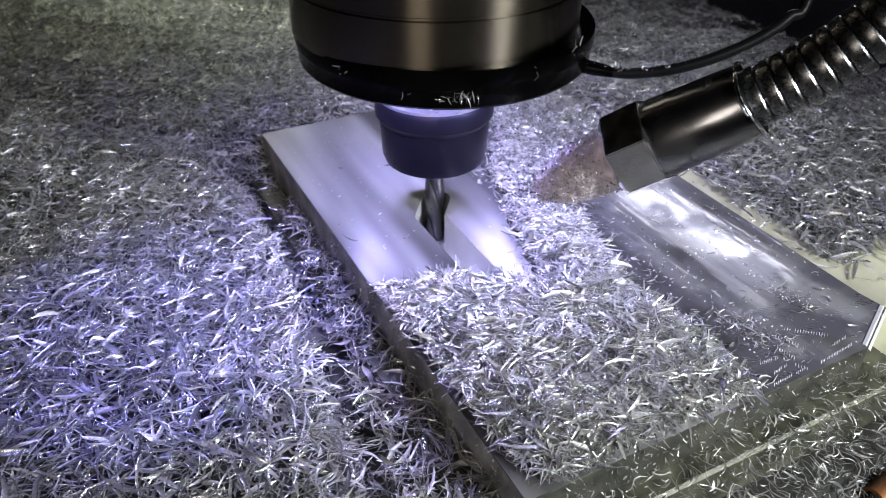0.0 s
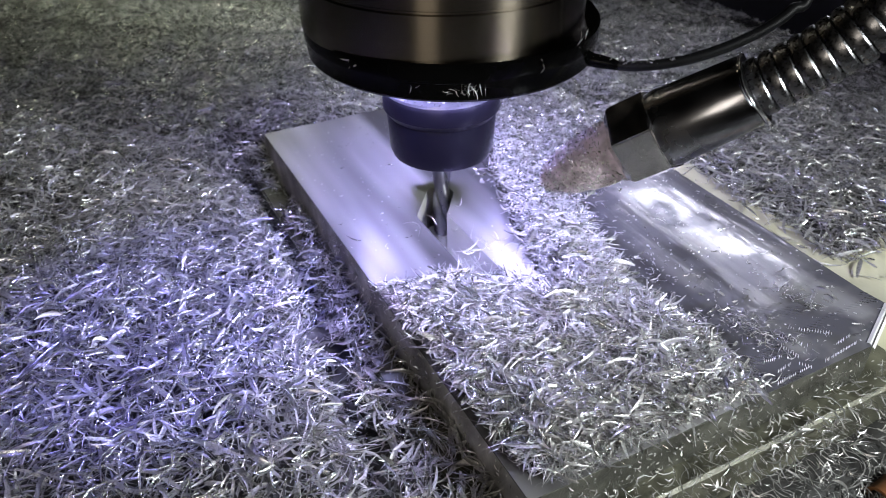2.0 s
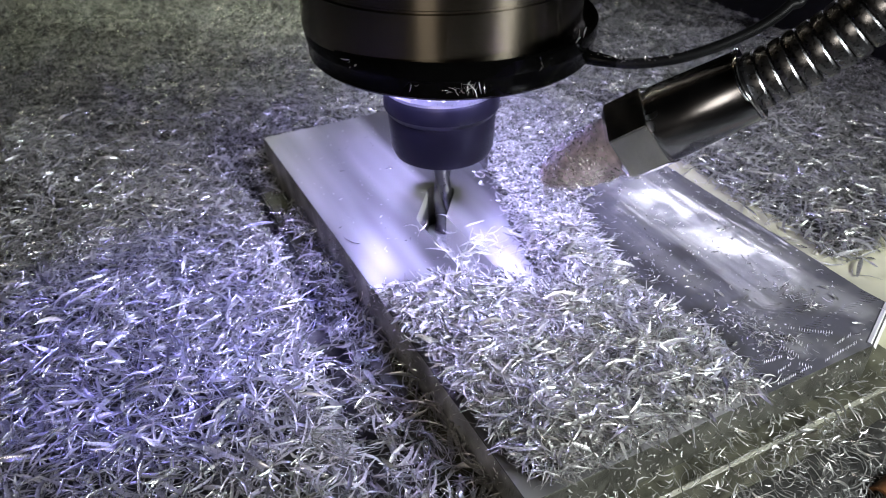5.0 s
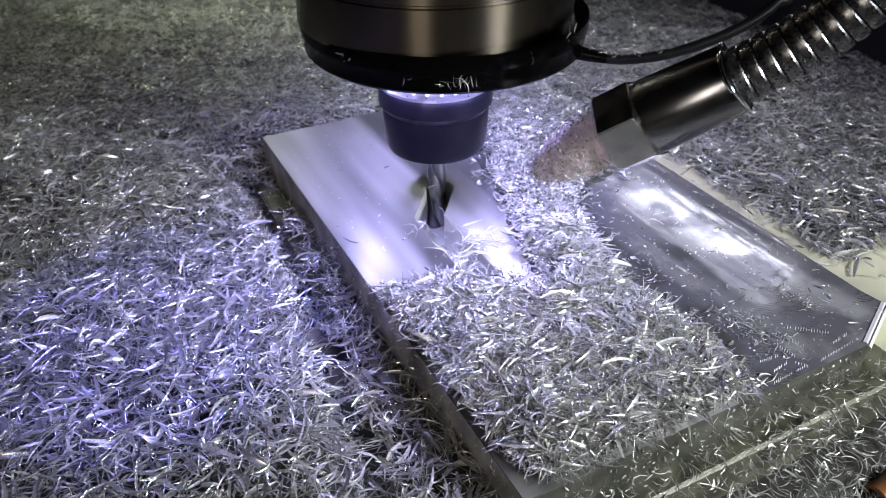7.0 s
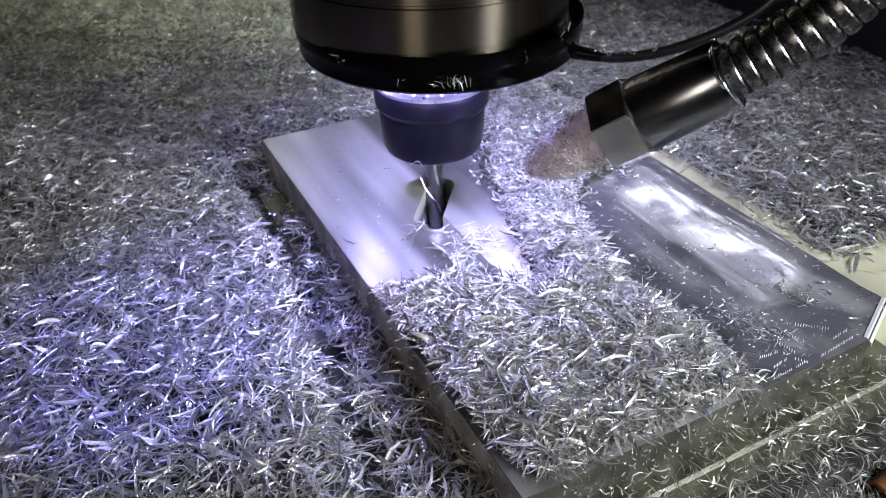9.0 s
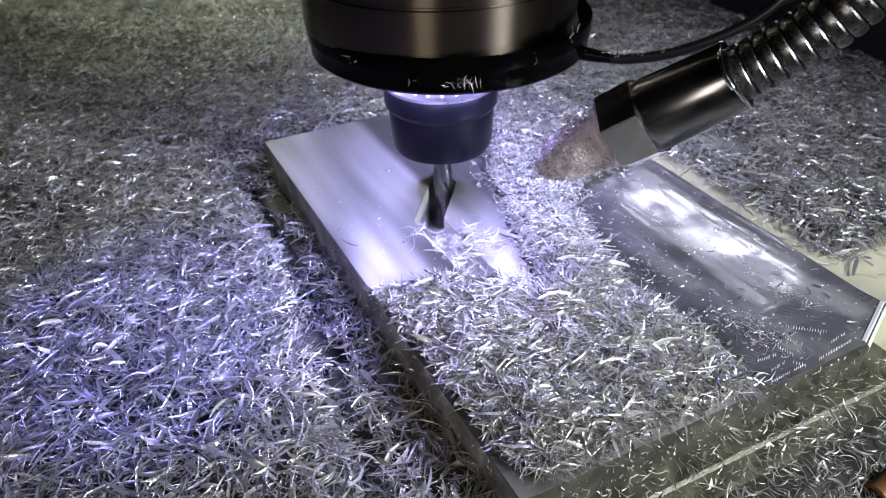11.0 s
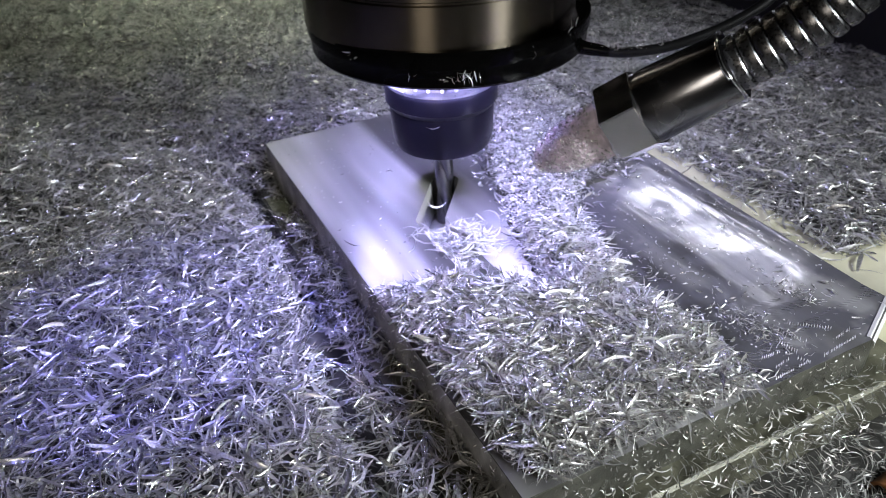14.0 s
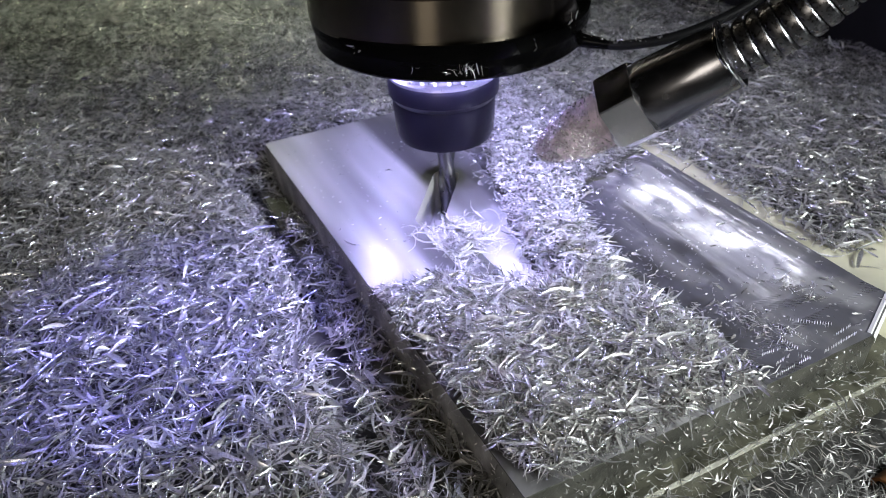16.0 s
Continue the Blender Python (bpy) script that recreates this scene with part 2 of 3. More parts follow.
# near-black underlay: shade between loose chips, put into the colour
BED = simple("shade_underlay", (0.08, 0.08, 0.08), 0.6, 0.6, 900, 1.0, 0.5)
STEEL = brushed("turned_steel", (0.18, 0.155, 0.122), 0.25)
BLACK = simple("black_plastic", (0.0012, 0.0012, 0.0012), 0.16, 0.0, 900, 0.03, 0.4, 0.03)
NUT = simple("blued_steel", (0.022, 0.021, 0.037), 0.36, 0.85, 1200, 0.05, 0.06)
RIM = simple("satin_rim", (0.26, 0.26, 0.30), 0.34, 0.9, 1200, 0.05, 0.08)
POLISH = simple("polished_steel", (0.70, 0.70, 0.72), 0.14, 1.0, 900, 0.05, 0.1)
CUT = simple("fresh_cut", (0.74, 0.74, 0.76), 0.36, 0.5, 700, 0.12, 0.1)
CARBIDE = simple("carbide", (0.16, 0.16, 0.18), 0.34, 1.0, 1500, 0.15, 0.2)
CHROME = simple("chrome", (0.20, 0.20, 0.22), 0.24, 1.0, 90, 0.0, 0.04)
HOSE_STEEL = simple("satin_hose_steel", (0.17, 0.17, 0.18), 0.30, 1.0, 1500, 0.05, 0.15)
SATIN = simple("bright_chrome", (0.80, 0.80, 0.82), 0.17, 1.0, 200, 0.02, 0.05)
CRUST = simple("crusted_brass", (0.74, 0.65, 0.76), 0.55, 0.1, 5000, 0.9, 0.35)
RUBBER = simple("black_rubber", (0.004, 0.004, 0.0045), 0.42, 0.0, 1500, 0.4, 0.3, 0.1)
PAINT = simple("dark_machine_paint", (0.008, 0.008, 0.008), 0.5, 0.0, 300, 0.3, 0.4, 0.2)
WALL = simple("grey_enclosure", (0.10, 0.10, 0.095), 0.6, 0.0, 60, 0.2, 0.2)
RUST = simple("rusty_copper", (0.30, 0.13, 0.05), 0.5, 0.6, 900, 0.8, 0.5)
LED = glow("led", (0.50, 0.47, 1.0), 250.0)

# ---- mesh helpers ----


def empty(name, m=None):
    ob = new(name)
    ob.empty_display_size = 0.01
    if m is not None:
        ob.matrix_world = m
    return ob


def mesh_of(name, bm, mat, smooth=True):
    me = bpy.data.meshes.new(name)
    bm.normal_update()
    bm.to_mesh(me)
    bm.free()
    me.materials.append(mat)
    if smooth:
        me.shade_smooth()
        me.set_sharp_from_angle(angle=radians(35))
    return me


def part(name, bm, mat, parent=None, label="", m=None, smooth=True):
    ob = new(name, mesh_of(name, bm, mat, smooth))
    ob.parent = parent
    if m is not None:
        ob.matrix_basis = m
    if label:
        ob["label"] = label
    return ob


def box(x0, y0, z0, x1, y1, z1, bevel=0.0005):
    bm = bmesh.new()
    bmesh.ops.create_cube(bm, size=1)
    bmesh.ops.transform(bm, verts=bm.verts, matrix=Matrix.Translation(((x0 + x1) / 2, (y0 + y1) / 2, (z0 + z1) / 2)) @ Matrix.Diagonal((x1 - x0, y1 - y0, z1 - z0, 1)))
    if bevel:
        bmesh.ops.bevel(bm, geom=bm.edges[:], offset=bevel, segments=2, affect="EDGES")
    return bm


def lathe(profile, steps=64, cx=0.0, cy=0.0, closed=True):
    """Turn a list of (radius, z) round the z axis; a closed profile makes a ring."""
    bm = bmesh.new()
    rows = []
    for r, z in profile:
        if r < 1e-7:
            rows.append([bm.verts.new((cx, cy, z))])
        else:
            rows.append([bm.verts.new((cx + r * math.cos(2 * math.pi * k / steps), cy + r * math.sin(2 * math.pi * k / steps), z)) for k in range(steps)])
    pairs = list(zip(rows, rows[1:] + rows[:1] if closed else rows[1:]))
    for a, b in pairs:
        for k in range(steps):
            j = (k + 1) % steps
            if len(a) == 1 and len(b) == 1:
                break
            if len(a) == 1:
                bm.faces.new((a[0], b[j], b[k]))
            elif len(b) == 1:
                bm.faces.new((a[k], a[j], b[0]))
            else:
                bm.faces.new((a[k], a[j], b[j], b[k]))
    bmesh.ops.recalc_face_normals(bm, faces=bm.faces)
    return bm


def prism(loop, z0, z1):
    bm = bmesh.new()
    lo = [bm.verts.new((x, y, z0)) for x, y in loop]
    hi = [bm.verts.new((x, y, z1)) for x, y in loop]
    bm.faces.new(hi)
    bm.faces.new(lo[::-1])
    for k in range(len(loop)):
        j = (k + 1) % len(loop)
        bm.faces.new((lo[k], lo[j], hi[j], hi[k]))
    bmesh.ops.recalc_face_normals(bm, faces=bm.faces)
    return bm


def tube(points, radius, steps=12, caps=True):
    """A round tube along points; radius is a number or one for each point."""
    bm = bmesh.new()
    pts = [Vector(p) for p in points]
    rad = [radius] * len(pts) if isinstance(radius, float) else radius
    side = None
    rows = []
    for i, p in enumerate(pts):
        d = (pts[min(i + 1, len(pts) - 1)] - pts[max(i - 1, 0)]).normalized()
        side = d.orthogonal().normalized() if side is None else (side - d * side.dot(d)).normalized()
        up = d.cross(side)
        rows.append([bm.verts.new(p + rad[i] * (side * math.cos(2 * math.pi * k / steps) + up * math.sin(2 * math.pi * k / steps))) for k in range(steps)])
    for a, b in zip(rows, rows[1:]):
        for k in range(steps):
            j = (k + 1) % steps
            bm.faces.new((a[k], a[j], b[j], b[k]))
    if caps:
        bm.faces.new(rows[0][::-1])
        bm.faces.new(rows[-1])
    bmesh.ops.recalc_face_normals(bm, faces=bm.faces)
    return bm


def curve_points(points, per=8):
    """Smooth curve through points (Catmull-Rom)."""
    p = [Vector(q) for q in points]
    p = [2 * p[0] - p[1]] + p + [2 * p[-1] - p[-2]]
    out = []
    for i in range(1, len(p) - 2):
        for k in range(per):
            t = k / per
            a, b, c, d = p[i - 1:i + 3]
            out.append(0.5 * (2 * b + (c - a) * t + (2 * a - 5 * b + 4 * c - d) * t * t + (3 * b - a - 3 * c + d) * t ** 3))
    return out + [p[-2]]


def axis_pose(origin, direction):
    """A pose whose z axis runs along direction."""
    return Matrix.Translation(origin) @ Vector(direction).to_track_quat("Z", "Y").to_matrix().to_4x4()


# ---- the cutter's way: small loops that drift across the plate ----
TOOL0 = Vector((0.0304, 0.1007, 0.0))
# the head is drawn for an 80 mm spindle and grown to 85 mm, away from this point
GROW, GROW_FROM = 1.06, Vector((-0.06005, -0.0787, 0.12948))
CUTTER0 = GROW_FROM + GROW * (TOOL0 - GROW_FROM)
LOOP_R, LOOP_W, LOOP_PH = 0.001417, -2.226, -1.926
DRIFT = Vector((0.000606, 0.000780, 0.0))
CENTRE0 = CUTTER0 - LOOP_R * Vector((math.cos(LOOP_PH), math.sin(LOOP_PH), 0))


def grow_head(thing):
    """Bring a thing of the head, drawn for the small spindle, to its true size and place."""
    done = set()
    for o in thing.children_recursive:
        if o.data and o.data.name not in done:
            o.data.transform(Matrix.Scale(GROW, 4))
            done.add(o.data.name)
        o.location = o.location * GROW
    thing.location = GROW_FROM + GROW * (thing.location - GROW_FROM)


def head_shift(t):
    a = LOOP_W * t + LOOP_PH
    return DRIFT * t + LOOP_R * Vector((math.cos(a) - math.cos(LOOP_PH), math.sin(a) - math.sin(LOOP_PH), 0))


# ---- structure ----
PW, PL, PT = 0.1165, 0.1825, 0.0108      # plate: width, length, thickness
HALF = 0.0045                            # half the slot's width
SLOT_X, SLOT_Y0, DEEP = 0.0301, 0.052, 0.0150
BEND = Vector((SLOT_X, 0.1037, 0))
ALONG = DRIFT.normalized()
ACROSS = Vector((-ALONG.y, ALONG.x, 0))
BEFORE = (CENTRE0 - BEND).dot(ALONG)      # already cut past the bend at the start
RUN = BEFORE + DRIFT.length * 16.4


def arc(centre, a0, a1, steps, r=HALF):
    return [(centre.x + r * math.cos(a0 + (a1 - a0) * k / steps), centre.y + r * math.sin(a0 + (a1 - a0) * k / steps)) for k in range(steps + 1)]


def slot_outline():
    heading = math.atan2(ALONG.y, ALONG.x)
    end = BEND + ALONG * RUN
    loop = [(SLOT_X - HALF, SLOT_Y0)]
    loop += arc(BEND, math.pi, heading + math.pi / 2, 5)
    loop += arc(end, heading + math.pi / 2, heading - math.pi / 2, 16)
    foot = BEND - ACROSS * HALF
    s = (SLOT_X + HALF - foot.x) / ALONG.x
    loop += [(SLOT_X + HALF, foot.y + ALONG.y * s), (SLOT_X + HALF, SLOT_Y0)]
    return loop


def build_plate():
    plate = empty("aluminium_plate", pose(0, 0, 0))
    tagged(plate, "thick milled aluminium plate with a freshly cut slot", "metal plate")
    cut = 0.0165
    outer = [(0, 0), (PW - cut, 0), (PW + 0.001, 0.0085), (PW, 0.016), (PW, PL), (0, PL)]
    inner = slot_outline()
    e = 0.00012
    bm = bmesh.new()

    def ring(loop, z):
        return [bm.verts.new((x, y, z)) for x, y in loop]
    o_top, i_top = ring(outer, 0), ring(inner, 0)
    edges = [bm.edges.new((v[k], v[(k + 1) % len(v)])) for v in (o_top, i_top) for k in range(len(v))]
    bmesh.ops.triangle_fill(bm, use_beauty=True, use_dissolve=False, edges=edges)
    bm.normal_update()
    flip = [f for f in bm.faces if f.normal.z < 0]
    bmesh.ops.reverse_faces(bm, faces=flip)
    part("top_face", bm, ALU, plate, "satin milled top, dry and wet with coolant", smooth=False)
    bm = bmesh.new()
    i_top, i_low = ring(inner, -0.00002), ring(inner, -DEEP)
    for k in range(len(inner)):
        j = (k + 1) % len(inner)
        bm.faces.new((i_top[k], i_top[j], i_low[j], i_low[k]))
    bm.faces.new(i_low)
    part("slot", bm, CUT, plate, "freshly cut shiny slot", smooth=False)
    # the body under it, with a small broken edge all round
    bm = bmesh.new()
    def shrink(loop, d):
        c = Vector((PW / 2, PL / 2))
        return [(x + (d if x < c.x else -d), y + (d if y < c.y else -d)) for x, y in loop]
    a, b, c = ring(outer, -0.00005), ring(shrink(outer, -e), -e), ring(shrink(outer, -e), -0.0160)
    for lo, hi in ((a, b), (b, c)):
        for k in range(len(a)):
            j = (k + 1) % len(a)
            bm.faces.new((lo[k], lo[j], hi[j], hi[k]))
    bm.faces.new(c)
    bmesh.ops.recalc_face_normals(bm, faces=bm.faces)
    sides = part("sides", bm, SIDE, plate, "dark oily sawn edges, one side painted paler for the light on it", smooth=False)
    # the face towards -x takes the paler copy, as if better lit
    sides.data.materials.append(LIT_SIDE)
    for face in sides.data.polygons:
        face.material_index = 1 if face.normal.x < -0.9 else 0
    p0, p1 = Vector((PW - cut, 0, 0)), Vector((PW + 0.001, 0.0085, 0))
    out_ = Vector((p1.y - p0.y, -(p1.x - p0.x), 0)).normalized()
    bm = bmesh.new()
    rows = [[bm.verts.new(p + out_ * o + Vector((0, 0, z))) for p in (p0, p1)] for o, z in ((-0.0014, 0.0002), (-0.0006, 0.0003), (0.0008, -0.0009), (0.0008, -0.0030))]
    for a, b in zip(rows, rows[1:]):
        bm.faces.new((a[0], a[1], b[1], b[0]))
    bmesh.ops.recalc_face_normals(bm, faces=bm.faces)
    # the corner's glint is painted: a pale strip instead of a reflection
    part("chamfer", bm, MARK_GLINT, plate, "chamfered corner, painted pale for its white glint", smooth=False)
    build_cutter_marks(plate)
    return plate


def build_cutter_marks(plate):
    """Short bright strokes in rows that fan out where the facing cutter ran off the corner."""
    rng = np.random.default_rng(31)
    rows = [(0.0866, 0.0146, 0.0955, 0.0072), (0.0826, 0.0137, 0.0858, 0.0070), (0.0797, 0.0104, 0.0806, 0.0052), (0.0788, 0.0040, 0.0806, 0.0012),
            (0.0690, 0.0012, 0.0806, 0.0018), (0.0850, 0.0015, 0.0975, 0.0026), (0.0715, 0.0080, 0.0772, 0.0074), (0.0720, 0.0040, 0.0770, 0.0046), (0.0925, 0.0045, 0.0985, 0.0052)]
    bm = bmesh.new()
    for x0, y0, x1, y1 in rows:
        a, b = Vector((x0, y0, 0)), Vector((x1, y1, 0))
        count = int((b - a).length / 0.00062)
        for k in range(count):
            if rng.random() < 0.1:
                continue
            p = a.lerp(b, (k + 0.5) / count)
            d = Vector((0.80, 0.60, 0)) * rng.uniform(0.0006, 0.0011)
            w = Vector((-0.60, 0.80, 0)) * 0.00011
            lo = [bm.verts.new(p + d * u + w * v + Vector((0, 0, 0.00002))) for u, v in ((-1, 0), (0, -1), (1, 0), (0, 1))]
            top = bm.verts.new(p + Vector((0, 0, 0.00010)))
            for i in range(4):
                bm.faces.new((lo[i], lo[(i + 1) % 4], top))
    marks = part("scalloped_patch", bm, MARK_GLINT, plate, "rows of bright scalloped cutter marks", smooth=False)
    marks["kind"] = "stuff"


def base_shape():
    """A stepped base: its front ledge stands higher than the seat of the workpiece."""
    side = [(-0.0058, -0.030), (-0.0058, -PT - 0.0010), (-0.0050, -PT - 0.0002), (0.0480, -PT - 0.0002), (0.0480, -0.0162), (0.1800, -0.0162), (0.1800, -0.030)]
    bm = bmesh.new()
    a = [bm.verts.new((0.0003, y, z)) for y, z in side]
    b = [bm.verts.new((0.1150, y, z)) for y, z in side]
    bm.faces.new(a)
    bm.faces.new(b[::-1])
    for k in range(len(side)):
        j = (k + 1) % len(side)
        bm.faces.new((a[k], b[k], b[j], a[j]))
    bmesh.ops.recalc_face_normals(bm, faces=bm.faces)
    return bm


def build_base():
    base = new("base_plate", mesh_of("base_plate", base_shape(), SUB))
    tagged(base, "oily yellowish base plate under the workpiece, strewn with chips", "base plate")


def build_support_rail():
    rail = new("support_rail", mesh_of("support_rail", box(-0.0082, -0.004, -0.034, -0.0004, 0.176, -0.0124, 0.0006), SUB))
    tagged(rail, "oily steel rail along the plate, littered with chips", "support rail")


def build_room():
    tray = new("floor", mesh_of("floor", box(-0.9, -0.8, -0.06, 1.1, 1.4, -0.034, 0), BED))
    tagged(tray, "dark machine tray under the swarf", "tray", kind="structure")
    for name, b in (("wall_north", (-0.9, 1.4, -0.06, 1.1, 1.42, 1.1)), ("wall_south", (-0.9, -0.82, -0.06, 1.1, -0.8, 1.1)),
                    ("wall_west", (-0.92, -0.82, -0.06, -0.9, 1.42, 1.1)), ("wall_east", (1.1, -0.82, -0.06, 1.12, 1.42, 1.1)),
                    ("ceiling", (-0.92, -0.82, 1.1, 1.12, 1.42, 1.12))):
        tagged(new(name, mesh_of(name, box(*b, 0), WALL)), "plain grey sheet-metal enclosure", "enclosure", kind="structure")


def build_side_bar():
    bar = new("side_bar", mesh_of("side_bar", prism([(PW + 0.0012, 0.011), (0.150, 0.004), (0.150, 0.034), (0.1290, 0.031), (0.1266, 0.040), (0.1262, 0.135), (PW + 0.0006, 0.135), (PW + 0.0006, 0.017)], -0.030, -0.0016), BAR, False))
    tagged(bar, "dusty yellowish clamping bar along the plate's side", "clamping bar")


build_plate()
build_side_bar()
build_base()
build_support_rail()
build_room()

# ---- swarf ----


def bed_height(x, y):
    """Top of the swarf in the tray round the plate."""
    z = -0.0095 + 0.0 * x
    # a dark gap wanders along the rail; beyond it the litter banks up
    gap = np.clip(-0.0125 - 0.13 * (0.088 - y), -0.0205, -0.0085) + 0.0012 * np.sin(210 * y) + 0.0008 * np.sin(530 * y + 1)
    away = gap - x
    bank = -0.0190 + 0.0135 * np.clip((away - 0.0024) / 0.0075, 0, 1) ** 0.8
    rail = -0.0116 + 0.0026 * np.clip((0.0045 + x) / 0.0040, 0, 1) - 0.0070 * np.clip((0.0030 + away) / 0.0024, 0, 1)
    z = np.where(x < 0, np.where(away > 0, bank, rail), z)
    back = np.clip((y - 0.165) / 0.03, 0, 1)
    z = z * (1 - back) + -0.0022 * back
    front = np.clip((-0.004 - y) / 0.004, 0, 1) * (x > -0.004)
    low = -0.0124 - 0.0105 * np.clip((-0.0074 - y) / 0.012, 0, 1)
    z = z * (1 - front) + low * front
    right = np.clip((x - 0.120) / 0.02, 0, 1) * (1 - front)
    z = np.where(x > 0.117, (-0.0035 + 0.003 * right) * (1 - back) - 0.0022 * back, z)
    z = z * (1 - front) + low * front
    wave = 0.0016 * np.sin(71 * x + 1.3) * np.sin(63 * y + 0.4) + 0.0011 * np.sin(190 * x + 37 * y) * np.sin(160 * y - 50 * x + 2)
    return z + wave


def build_bed():
    n = 90
    xs, ys = np.linspace(-0.30, 0.62, n), np.linspace(-0.12, 0.75, n)
    gx, gy = np.meshgrid(xs, ys)
    gz = bed_height(gx, gy) - 0.0028
    under = (gx > -0.001) & (gx < 0.137) & (gy > -0.008) & (gy < PL)
    gz = np.where(under, -0.026, gz)
    verts = np.stack([gx, gy, gz], -1).reshape(-1, 3)
    faces = [(j * n + i, j * n + i + 1, (j + 1) * n + i + 1, (j + 1) * n + i) for j in range(n - 1) for i in range(n - 1)]
    me = bpy.data.meshes.new("swarf_bed")
    me.from_pydata(verts.tolist(), [], faces)
    # dark sheet that stands for shade in the gaps of the litter
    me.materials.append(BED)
    me.shade_smooth()
    tagged(new("swarf_bed", me), "dark sheet below the loose chips, for the shade between them", "swarf", kind="stuff")


def ribbons(rng, place, length, width, tilt, lift=0.0, curl=(0.2, 1.5), S=5):
    """Curled, twisted, tapered ribbons: vertices and quads of one chip at each place."""
    n = len(place)
    s = np.linspace(-0.5, 0.5, S)[None, :]
    turn = rng.uniform(*curl, (n, 1)) * rng.choice([-1, 1], (n, 1))
    L = length[:, None]
    a = turn * s
    x = L / turn * np.sin(a)
    z = L / turn * (1 - np.cos(a))
    z -= z.mean(1, keepdims=True)
    taper = 1 - 0.88 * np.abs(2 * s) ** 2.2 * rng.uniform(0.55, 1.0, (n, 1))
    tw = rng.normal(0, 0.45, (n, 1)) * s * 2 + rng.normal(0, 0.5, (n, 1))
    w = width[:, None] * taper / 2
    bow = rng.normal(0, 0.15, (n, 1)) * L * (4 * s * s - 0.5)
    loc = np.empty((n, S, 3, 3))
    sag = rng.uniform(0.15, 0.55, (n, 1)) * w
    for k, sign in enumerate((-1, 0, 1)):
        loc[:, :, k, 0] = x
        loc[:, :, k, 1] = sign * w * np.cos(tw) + bow + (sag * np.sin(tw) if sign == 0 else 0)
        loc[:, :, k, 2] = z + sign * w * np.sin(tw) - (sag * np.cos(tw) if sign == 0 else 0)
    yaw, pitch, roll = rng.uniform(0, 2 * np.pi, n), rng.normal(0, tilt, n), rng.normal(0, tilt * 1.3, n)
    cy, sy, cp, sp, cr, sr = np.cos(yaw), np.sin(yaw), np.cos(pitch), np.sin(pitch), np.cos(roll), np.sin(roll)
    R = np.empty((n, 3, 3))
    R[:, 0] = np.stack([cy * cp, cy * sp * sr - sy * cr, cy * sp * cr + sy * sr], 1)
    R[:, 1] = np.stack([sy * cp, sy * sp * sr + cy * cr, sy * sp * cr - cy * sr], 1)
    R[:, 2] = np.stack([-sp, cp * sr, cp * cr], 1)
    v = np.einsum("nij,nskj->nski", R, loc) + place[:, None, None, :]
    v[..., 2] += lift
    base = np.arange(n)[:, None] * (3 * S)
    q = np.array([[3 * i + c, 3 * i + 3 + c, 3 * i + 4 + c, 3 * i + 1 + c] for i in range(S - 1) for c in (0, 1)]).reshape(1, -1)
    return v.reshape(-1, 3), (base + q).reshape(-1, 4)


def ribbon_mesh(name, v, q):
    me = bpy.data.meshes.new(name)
    me.vertices.add(len(v))
    me.vertices.foreach_set("co", v.astype(np.float32).ravel())
    me.loops.add(q.size)
    me.loops.foreach_set("vertex_index", q.astype(np.int32).ravel())
    me.polygons.add(len(q))
    me.polygons.foreach_set("loop_start", np.arange(0, q.size, 4, dtype=np.int32))
    me.update(calc_edges=True)
    me.validate()
    me.materials.append(CHIP)
    me.shade_smooth()
    return me


def joined(sets):
    at_, vs, qs = 0, [], []
    for v, q in sets:
        vs.append(v)
        qs.append(q + at_)
        at_ += len(v)
    return np.concatenate(vs), np.concatenate(qs)


def inside(poly, x, y):
    hit = np.zeros(len(x), bool)
    for (x0, y0), (x1, y1) in zip(poly, poly[1:] + poly[:1]):
        c = ((y0 > y) != (y1 > y)) & (x < (x1 - x0) * (y - y0) / (y1 - y0 + 1e-12) + x0)
        hit ^= c
    return hit


def edge_distance(poly, x, y):
    best = np.full(len(x), 1.0)
    for (x0, y0), (x1, y1) in zip(poly, poly[1:] + poly[:1]):
        dx, dy = x1 - x0, y1 - y0
        t = np.clip(((x - x0) * dx + (y - y0) * dy) / (dx * dx + dy * dy), 0, 1)
        best = np.minimum(best, np.hypot(x - x0 - t * dx, y - y0 - t * dy))
    return best


def chip_sizes(rng, n, mean=0.0068, wide=0.00044):
    return np.clip(rng.lognormal(math.log(mean), 0.38, n), 0.0018, 0.012), np.clip(rng.lognormal(math.log(wide), 0.58, n), 0.00022, 0.00115)


# stretch of the tray that is strewn with loose chips
STREWN = [(-0.135, 0.03), (0.0, -0.06), (0.11, -0.06), (0.19, 0.01), (0.42, 0.19), (0.40, 0.25), (0.20, 0.37), (-0.09, 0.50), (-0.14, 0.42)]
HEAP = [(0.001, 0.0755), (0.0107, 0.0752), (0.0216, 0.0726), (0.041, 0.0597), (0.0474, 0.085), (0.0590, 0.1175), (0.069, 0.140), (0.062, 0.186),
        (0.118, 0.186), (0.118, 0.108), (0.098, 0.098), (0.082, 0.094), (0.0735, 0.085), (0.068, 0.0677), (0.0629, 0.0457), (0.0664, 0.0253), (0.0640, 0.0006), (0.0075, 0.0002),
        (0.0032, 0.005), (0.0018, 0.012), (0.0016, 0.03), (0.0012, 0.05), (0.0006, 0.06)]


